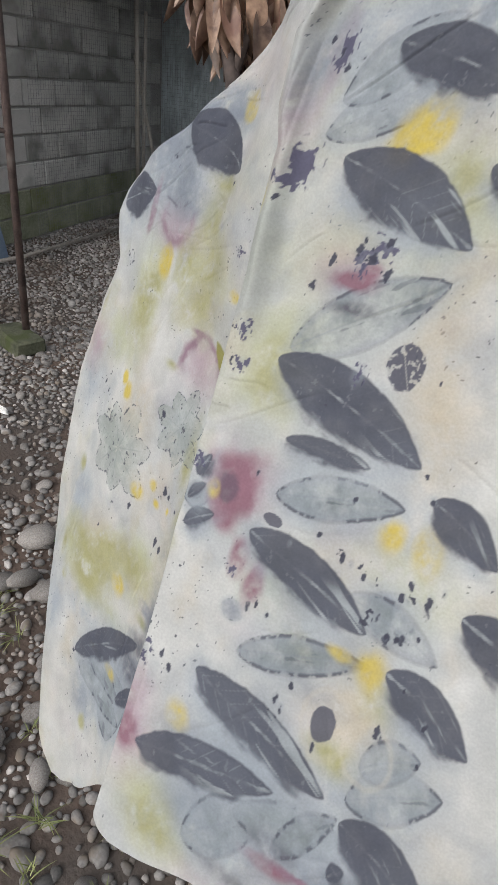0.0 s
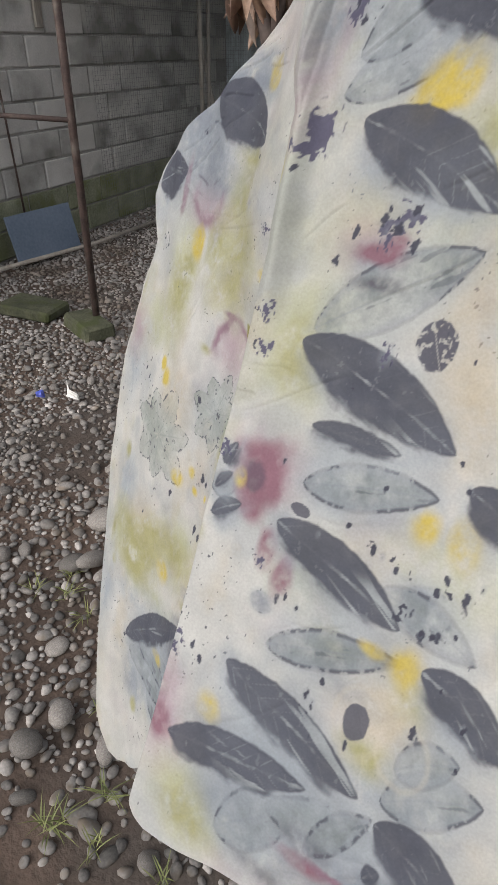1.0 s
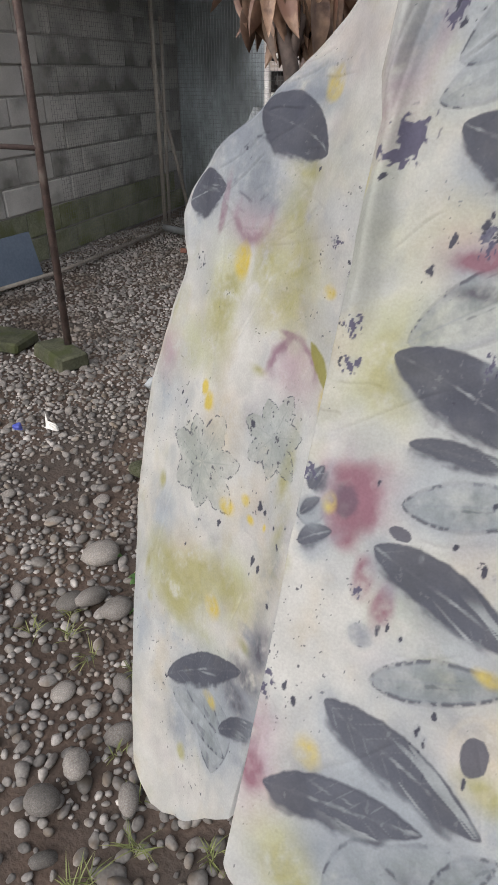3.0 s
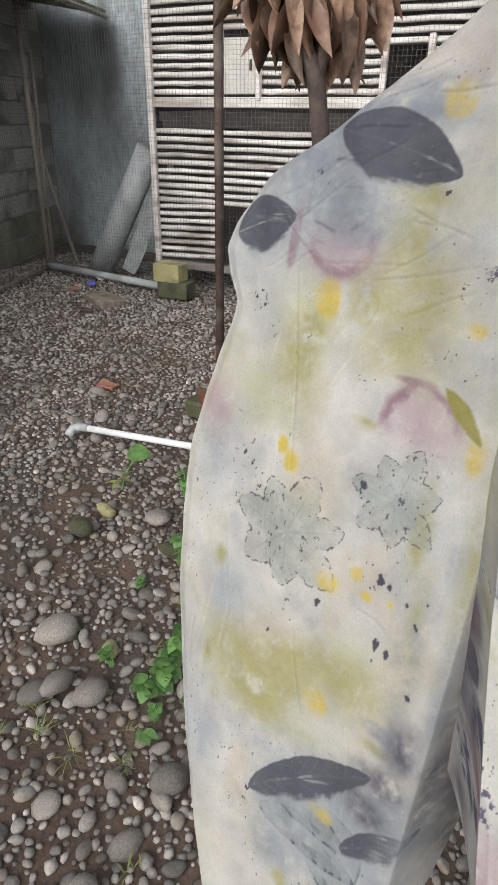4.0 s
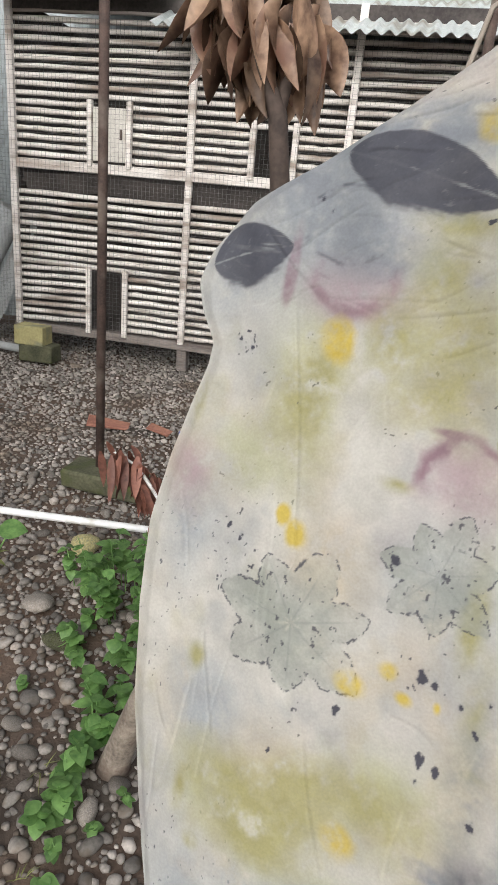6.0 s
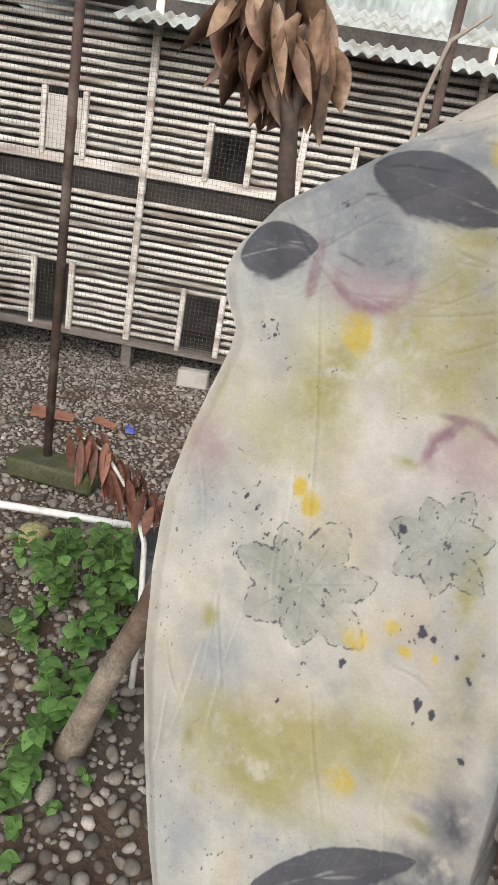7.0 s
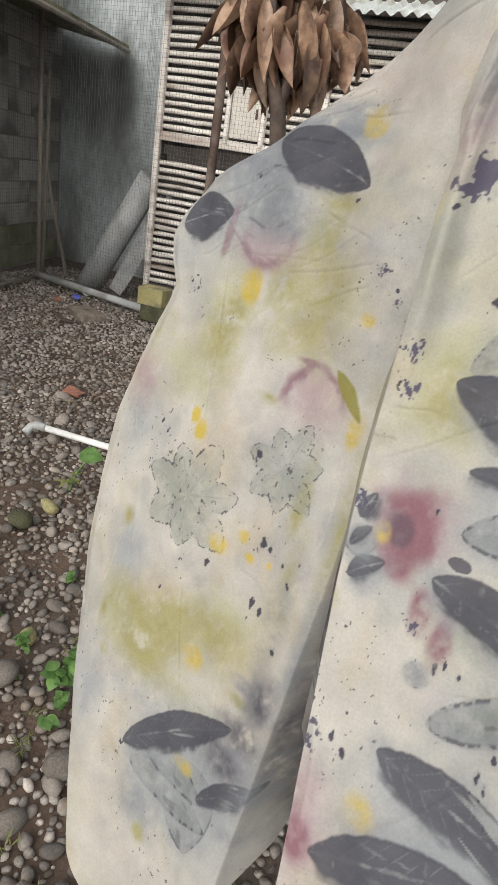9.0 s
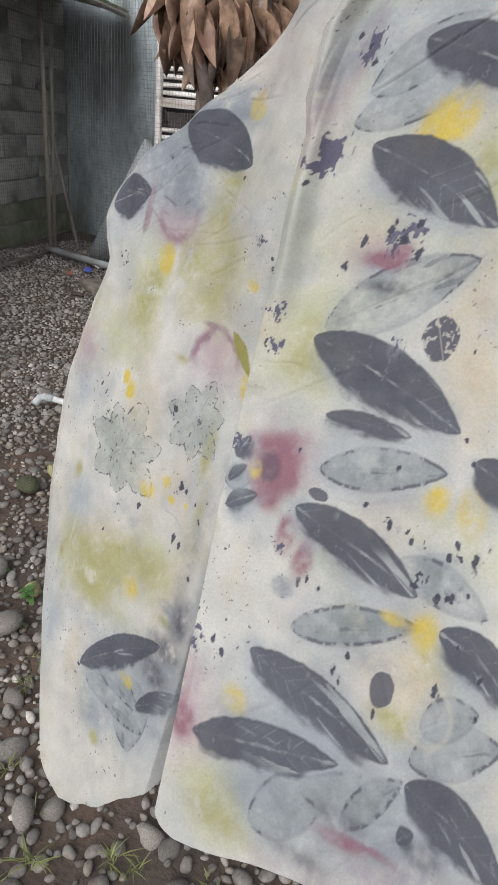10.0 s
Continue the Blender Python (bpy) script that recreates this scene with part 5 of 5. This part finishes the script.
# stacked blocks at the coop
b = part("block", boxed(-0.12, 0.12, -0.07, 0.07, 0, 0.115, 0.006, 0.003), M_MOSS)
b.matrix_world = pose(-1.50, 3.62, 0, 0, 0, 3)
tagged(b, "grey-green damp concrete block, lower of two", "concrete block")
b = part("block", boxed(-0.105, 0.105, -0.07, 0.07, 0, 0.125, 0.006, 0.003), M_OCHRE)
b.matrix_world = pose(-1.545, 3.62, 0.115, 0, 0, 1)
tagged(b, "yellowish lichen-stained concrete block on another block", "concrete block")
b = part("slab", boxed(-0.13, 0.13, -0.09, 0.09, 0, 0.045, 0.008, 0.01), M_SLAB)
b.matrix_world = pose(-1.86, 3.25, 0.0, 0, 4, -25)
tagged(b, "broken flat concrete slab on the gravel", "slab")
b = part("block", boxed(-0.1, 0.1, -0.06, 0.06, 0, 0.11, 0.006, 0.004), M_BLOCK)
b.matrix_world = pose(-0.05, 3.72, 0.0, 0, 0, 4)
tagged(b, "grey concrete block under the coop's edge", "concrete block")

# rolled grey sheet leaning on the coop
roll = thing("rolled_sheet", "rolled grey plastic sheet leaning against the coop", "roll", (0, 0, 0))
part("roll", tube([(-2.42, 3.93, 0.03), (-1.93, 4.02, 0.95)], 0.10, 20), M_GREYPIPE, roll, smooth=True)
flap = np.array([[(-2.25 + 0.42 * a + 0.10 * k, 4.0 + 0.02 * k, 0.06 + 0.80 * a - 0.05 * k - 0.04 * math.sin(a * 5) * k) for a in np.linspace(0, 1, 20)] for k in (0, 0.5, 1)])
grid_mesh("flap", flap, M_GREYPIPE, roll, "loose flap of the sheet")
# pen: ground rails, sticks, roof
rail = part("ground_rail", tube([(-2.88, 3.84, 0.05), (-1.70, 3.70, 0.04)], 0.028, 10), M_GREYPIPE, smooth=True)
tagged(rail, "grey pipe lying along the foot of the pen", "pipe")
rail = part("ground_rail", tube([(-2.45, 1.62, 0.03), (-2.52, 2.42, 0.03), (-2.88, 3.83, 0.03)], 0.014, 8), M_WOOD, smooth=True)
tagged(rail, "pale wooden rail along the foot of the wall mesh", "rail")
for p, q, r in (((-2.92, 4.25, 0.0), (-3.38, 4.32, 1.3), 0.016), ((-2.885, 3.86, 0.0), (-2.90, 3.87, 2.0), 0.018), ((-2.97, 4.0, 0.0), (-2.98, 4.05, 1.6), 0.014)):
    st = part("stick", tube([p, q], r, 8), M_WOOD, smooth=True)
    tagged(st, "weathered wooden stake in the corner pen", "stake")
pr = thing("pen_roof", "mossy lean-to roof panel over the corner pen", "roof", (0, 0, 0))
bm = bmesh.new()
vs = [bm.verts.new(c) for c in ((-2.15, 2.42, 1.90), (-2.88, 4.9, 1.91), (-3.75, 4.9, 2.05), (-2.95, 2.2, 2.02))]
f = bm.faces.new(vs)
r = bmesh.ops.extrude_face_region(bm, geom=[f])
bmesh.ops.translate(bm, verts=[g for g in r["geom"] if isinstance(g, bmesh.types.BMVert)], vec=(0, 0, 0.035))
bmesh.ops.recalc_face_normals(bm, faces=bm.faces)
part("panel", bm, M_MOSSROOF, pr)
part("edge_batten", tube([(-2.15, 2.42, 1.895), (-2.88, 4.9, 1.9)], 0.02, 8), M_WOOD, pr, "pale edge batten")
part("edge_batten", tube([(-2.15, 2.42, 1.895), (-2.95, 2.22, 2.0)], 0.02, 8), M_WOOD, pr, "pale edge batten")

# blue-grey board against the wall
board = part("board", boxed(-0.27, 0.27, -0.008, 0.008, 0, 0.30, 0.003), M_BLUE)
board.matrix_world = pose(-2.53, 2.06, 0.01, 0, 0, 100) @ pose(0, 0, 0, -14, 0, 0)
tagged(board, "flat blue-grey board leaning on the foot of the wall", "board")


# ---- plants ----
def leaf_blade(bm, base, along_v, up_v, length, width, droop=0.3, curl=0.25, n=5, twist=0.0):
    """A leaf with a midrib fold and a droop, as a strip two faces wide."""
    a, up = Vector(along_v).normalized(), Vector(up_v)
    side = a.cross(up).normalized()
    up = side.cross(a)
    rows = []
    side0, up0 = side, up
    for i in range(n + 1):
        t = i / n
        q = twist * t
        side, up = side0 * math.cos(q) + up0 * math.sin(q), up0 * math.cos(q) - side0 * math.sin(q)
        w = width * 0.5 * (math.sin(math.pi * min(1, t * 0.97 + 0.03) ** 0.8) ** 0.9 + 0.03)
        c = Vector(base) + a * (length * t) - up0 * (droop * length * t * t)
        rows.append([bm.verts.new(c - side * w + up * w * curl), bm.verts.new(c), bm.verts.new(c + side * w + up * w * curl)])
    for p, q in zip(rows, rows[1:]):
        bm.faces.new((p[0], p[1], q[1], q[0]))
        bm.faces.new((p[1], p[2], q[2], q[1]))


PR = random.Random(12)


def unit_dir(az, el):
    return Vector((math.cos(az) * math.cos(el), math.sin(az) * math.cos(el), math.sin(el)))


# tree with hanging dry leaves
TB = Vector((0.38, 0.70, 0))
tree = thing("dry_tree", "small leaning tree with a bunch of hanging brown dry leaves", "tree", TB)
low = [(0.375, 0.70, -0.04), (0.39, 0.70, 0.03), (0.43, 0.70, 0.16), (0.51, 0.70, 0.39), (0.56, 0.69, 0.60), (0.61, 0.64, 0.88), (0.635, 0.60, 1.05)]
part("trunk", tube([Vector(p) - TB for p in low], [0.042, 0.031, 0.027, 0.024, 0.020, 0.0165, 0.0145], 12), M_BARK, tree, "grey flaking bark", smooth=True)
part("upper_trunk", tube([Vector(p) - TB for p in [(0.635, 0.60, 1.05), (0.640, 0.585, 1.14), (0.630, 0.575, 1.225), (0.60, 0.58, 1.29), (0.585, 0.59, 1.40)]], [0.0145, 0.0125, 0.0115, 0.009, 0.007], 12), M_TWIG, tree, "smooth dark brown upper trunk", smooth=True)
limbs = [[(0.630, 0.575, 1.225), (0.635, 0.60, 1.28), (0.625, 0.65, 1.36), (0.60, 0.70, 1.42)], [(0.60, 0.58, 1.29), (0.55, 0.60, 1.35), (0.49, 0.63, 1.38)], [(0.60, 0.58, 1.30), (0.55, 0.68, 1.36), (0.49, 0.76, 1.38)], [(0.63, 0.63, 1.33), (0.62, 0.73, 1.37), (0.59, 0.82, 1.38)], [(0.585, 0.59, 1.39), (0.56, 0.66, 1.44)]]
for l in limbs:
    part("limb", tube([Vector(p) - TB for p in l], [0.009, 0.007, 0.005, 0.003][:len(l)], 7), M_TWIG, tree, smooth=True)
for k in range(190):
    l = PR.choice(limbs)
    i = PR.randrange(len(l) - 1)
    p = Vector(l[i]).lerp(Vector(l[i + 1]), PR.random())
    length = PR.uniform(0.07, 0.115)
    p += Vector((PR.uniform(-0.03, 0.03), PR.uniform(-0.02, 0.04), PR.uniform(-0.02, 0.03)))
    p.z = max(p.z, 1.215 + length + PR.uniform(-0.01, 0.03))
    p.y = max(p.y, 0.555)
    p.x = max(p.x, 0.518 + PR.uniform(0, 0.03))
    az = PR.uniform(0, 6.28)
    bm = bmesh.new()
    leaf_blade(bm, p - TB, unit_dir(az, -PR.uniform(1.1, 1.52)), unit_dir(az, 0.3), length, PR.uniform(0.022, 0.042), PR.uniform(-0.35, 0.45), PR.uniform(0.3, 2.2), 8, PR.uniform(-1.8, 1.8))
    part("leaf", bm, M_DRYLEAF, tree, smooth=True)

# shoot with red-brown leaves on a pale stick
shoot = thing("dry_shoot", "pale thin shoot with drooping red-brown dry leaves", "shoot", (0.43, 0.93, 0))
SB = Vector((0.43, 0.93, 0))
part("stem", tube([Vector(p) - SB for p in [(0.45, 0.90, 0.0), (0.445, 0.92, 0.18), (0.42, 0.97, 0.36), (0.38, 0.98, 0.46), (0.30, 0.985, 0.56), (0.235, 0.99, 0.585)]], [0.008, 0.008, 0.007, 0.006, 0.004, 0.002], 8), M_PVC, shoot, "pale peeling stem", smooth=True)
for k in range(60):
    t = PR.random()
    p = Vector((0.45 - 0.21 * t + PR.uniform(-0.02, 0.02), 0.98 + PR.uniform(-0.03, 0.04), 0.50 + 0.10 * t - 0.05 * (1 - t) + PR.uniform(-0.02, 0.02)))
    az = PR.uniform(0, 6.28)
    bm = bmesh.new()
    leaf_blade(bm, p - SB, unit_dir(az, -PR.uniform(0.9, 1.5)), unit_dir(az, 0.3), PR.uniform(0.06, 0.11), PR.uniform(0.016, 0.028), PR.uniform(-0.1, 0.3), PR.uniform(0.2, 0.7), 5)
    part("leaf", bm, M_REDLEAF, shoot, smooth=True)


def weed(x, y, height, spread, leaves, label, size=0.03):
    ob = thing("weed", label, "weed", (x, y, 0), group="green weeds")
    stems = max(1, leaves // 9)
    sb = bmesh.new()
    for s in range(stems):
        az = PR.uniform(0, 6.28)
        r = spread * math.sqrt(PR.random())
        foot = Vector((math.cos(az) * r * 0.6, math.sin(az) * r * 0.6, -0.005))
        tip = Vector((math.cos(az) * r, math.sin(az) * r, height * PR.uniform(0.55, 1.0)))
        tube([foot, foot.lerp(tip, 0.5) + Vector((0, 0, 0.01)), tip], [0.002, 0.0017, 0.001], 5, bm=sb)
        for k in range(leaves // stems):
            p = foot.lerp(tip, PR.uniform(0.35, 1.0))
            a2 = PR.uniform(0, 6.28)
            bm = bmesh.new()
            leaf_blade(bm, p, unit_dir(a2, PR.uniform(-0.3, 0.45)), (0, 0, 1), size * PR.uniform(0.6, 1.25), size * PR.uniform(0.75, 1.05), PR.uniform(0.1, 0.6), PR.uniform(-0.1, 0.3), 6)
            part("leaf", bm, M_LEAF, ob, smooth=True)
    tagged(part("stem", sb, M_LEAF, ob), "thin green stems", kind="stuff")
    return ob


weed(0.19, 1.22, 0.22, 0.17, 240, "bushy green weed with heart-shaped leaves", 0.036)
weed(0.32, 1.25, 0.22, 0.11, 110, "bushy green weed with heart-shaped leaves", 0.036)
weed(0.05, 1.24, 0.14, 0.10, 80, "bushy green weed with heart-shaped leaves", 0.034)
for x, y, h, s, n, z in ((0.28, 1.02, 0.12, 0.09, 70, 0.036), (0.31, 0.86, 0.09, 0.07, 50, 0.036), (0.33, 0.72, 0.09, 0.06, 46, 0.038), (0.31, 0.62, 0.07, 0.055, 40, 0.036), (0.32, 0.54, 0.06, 0.045, 26, 0.034), (0.13, 1.01, 0.07, 0.05, 26, 0.034), (0.13, 1.06, 0.07, 0.03, 10, 0.036), (0.17, 0.94, 0.05, 0.03, 9, 0.03), (0.10, 0.84, 0.03, 0.025, 10, 0.02), (0.18, 0.57, 0.035, 0.03, 14, 0.022), (0.22, 0.48, 0.03, 0.025, 12, 0.02), (0.38, 0.48, 0.035, 0.03, 14, 0.022), (0.42, 0.55, 0.035, 0.03, 14, 0.02), (0.38, 0.43, 0.03, 0.02, 8, 0.026), (0.46, 0.62, 0.03, 0.03, 12, 0.018), (-0.22, 1.93, 0.11, 0.05, 26, 0.03), (0.43, 0.80, 0.04, 0.04, 16, 0.02), (0.02, 0.62, 0.02, 0.02, 8, 0.016)):
    weed(x, y, h, s, n, "low green weed with small rounded leaves among stones", z)
# one broad-leaved seedling
seed = thing("seedling", "seedling with one broad light-green leaf and a yellowing leaf", "seedling", (-0.27, 1.24, 0))
part("stem", tube([(0, 0, 0), (0.01, 0.02, 0.06), (0.02, 0.08, 0.115)], [0.004, 0.003, 0.002], 6), M_LEAF, seed)
bm = bmesh.new()
leaf_blade(bm, (0.0, 0.05, 0.125), (0.9, 0.35, 0.05), (0, -0.35, 1), 0.085, 0.085, 0.15, 0.1, 7)
part("leaf", bm, M_LEAF, seed, "broad green leaf", smooth=True)
for k in range(5):
    bm = bmesh.new()
    leaf_blade(bm, (0, 0, 0.02 + 0.01 * k), unit_dir(k * 1.3 + 2.2, 0.2), (0, 0, 1), 0.06, 0.018, 0.3, 0.3)
    part("leaf", bm, M_GRASS, seed, "yellowing leaf", smooth=True)


def tuft(x, y, n, h, label):
    bm = bmesh.new()
    for k in range(n):
        az = PR.uniform(0, 6.28)
        leaf_blade(bm, (PR.uniform(-0.012, 0.012), PR.uniform(-0.012, 0.012), 0), unit_dir(az, PR.uniform(0.35, 1.2)), unit_dir(az + 3.14, 0.8), h * PR.uniform(0.5, 1.2), 0.0026, PR.uniform(0.2, 0.7), 0.3, 4)
    ob = part("grass_tuft", bm, M_GRASS, smooth=True)
    ob.location = (x, y, -0.004)
    return tagged(ob, label, "grass", group="grass tufts", kind="stuff")


for x, y, n, h in ((0.66, 0.09, 26, 0.07), (0.78, 0.17, 22, 0.06), (0.63, -0.02, 24, 0.07), (0.60, 0.16, 12, 0.05), (1.17, 0.39, 12, 0.03), (0.82, 0.18, 14, 0.05), (0.64, 0.0, 16, 0.07), (0.11, 0.39, 14, 0.06), (0.24, 0.64, 9, 0.10), (0.16, 0.34, 22, 0.07), (0.37, 0.37, 20, 0.05), (0.08, 0.30, 16, 0.06), (0.50, 0.20, 12, 0.04), (0.86, 0.06, 16, 0.06), (0.72, 0.02, 18, 0.06), (0.25, 0.33, 18, 0.06), (0.33, 0.44, 12, 0.04), (0.95, 0.22, 10, 0.04)):
    tuft(x, y, int(n * 0.8), h * 0.72, "thin yellow-green grass growing between the stones")


# ---- odd stones and shards ----
def odd_stone(x, y, r, mat, label, flat=0.6, turn=0.0, name="stone"):
    s, half = stone_shapes(np.random.RandomState(int(abs(x * 1000 + y * 77)) % 9999), 1, sv, np.array([1.0]), (flat, flat + 0.1))
    ob = pieces_mesh(name, s[0], sf, mat)
    ob.matrix_world = pose(x, y, r * half[0] * 0.4, 0, 0, turn) @ Matrix.Scale(r * 0.85, 4)
    return tagged(ob, label, "stone", group="large stones")


for x, y, r in ((-0.05, 1.14, 0.055), (0.0, 0.60, 0.052), (0.20, 0.46, 0.05), (0.11, 0.46, 0.038), (0.08, 0.41, 0.034), (0.48, 0.37, 0.055), (0.45, 0.13, 0.042), (0.59, 0.14, 0.034), (0.46, 0.04, 0.036), (1.02, 0.34, 0.05), (1.10, 0.36, 0.045)):
    odd_stone(x, y, r, M_STONE, "large smooth grey river stone", 0.6, x * 900)
for x, y, r in ((-0.07, 1.47, 0.055), (-0.23, 1.10, 0.032)):
    odd_stone(x, y, r, M_OCHRE, "yellowish stone covered in lichen", 0.6)
odd_stone(-0.24, 0.97, 0.05, M_MOSS, "angular dark green mossy stone", 0.7)
odd_stone(0.16, 0.60, 0.030, M_OCHRE, "pale round stone among pebbles", 0.8)
odd_stone(0.10, 1.0, 0.05, M_MOSS, "brown mossy stone among pebbles", 0.6)


def shard(x, y, w, d, turn, mat, label, category="shard"):
    ob = part("tile_shard", boxed(-w / 2, w / 2, -d / 2, d / 2, 0.012, 0.03, 0.004, 0.012), mat)
    ob.matrix_world = pose(x, y, 0.0, 6, 4, turn)
    return tagged(ob, label, category)


shard(-0.52, 2.60, 0.20, 0.10, 15, M_BRICK, "broken red clay tile on the gravel")
shard(-0.25, 2.62, 0.13, 0.06, -15, M_BRICK, "broken red clay tile on the gravel")
shard(-0.88, 1.97, 0.09, 0.05, 10, M_BRICK, "small broken red tile on the gravel")
shard(-0.12, 2.60, 0.05, 0.03, 10, M_BLUEBIT, "scrap of blue plastic on the gravel", "litter")
shard(-0.84, 0.90, 0.025, 0.02, 40, M_BLUEBIT, "scrap of blue plastic on the gravel", "litter")
shard(-0.73, 0.98, 0.06, 0.008, 5, M_DOOR, "pale scrap of plastic on the gravel", "litter")

shard(-2.26, 3.61, 0.060, 0.035, 30, M_BLUEBIT, "crumpled scrap of blue plastic on the gravel", "litter")
shard(-2.29, 3.77, 0.050, 0.030, -20, M_PVC, "crumpled scrap of white plastic on the gravel", "litter")
shard(-2.26, 3.40, 0.050, 0.030, 50, M_BRICK, "small broken red tile on the gravel", "shard")
shard(-1.20, 3.57, 0.080, 0.040, 10, M_SLAB, "flat pale stone chip on the gravel", "stone")
shard(-1.80, 2.97, 0.090, 0.035, 20, M_TWIG, "dark broken piece of wood on the gravel", "wood")

# dark pail behind the tree
pail = thing("pail", "dark plastic pail standing behind the tree", "pail", (0.44, 1.20, 0))
part("shell", tube([(0, 0, 0.0), (0, 0, 0.12), (0, 0, 0.24), (0, 0, 0.245), (0, 0, 0.02)], [0.075, 0.088, 0.10, 0.092, 0.07], 24, cap=False), M_BUCKET, pail, smooth=True)
part("rim", tube([(0.1 * math.cos(a), 0.1 * math.sin(a), 0.24) for a in np.linspace(0, 2 * math.pi, 25)], 0.005, 6, cap=False), M_BUCKET, pail, smooth=True)

# rod and plank on the block wall
rod = part("wall_rod", tube([(-2.70, 2.02, 0.0), (-2.715, 2.0, 1.0), (-2.72, 1.99, 2.2)], 0.007, 8), M_RUST, smooth=True)
tagged(rod, "thin dark iron rod standing against the block wall", "rod")
plank = part("plank", boxed(-0.035, 0.035, -0.02, 0.0, 0, 0.47, 0.003, 0.004), M_WOOD)
plank.matrix_world = wall_frame @ pose(1.93, -0.012, 1.30, 0, 0, 0)
tagged(plank, "short weathered plank fixed to the block wall", "plank")
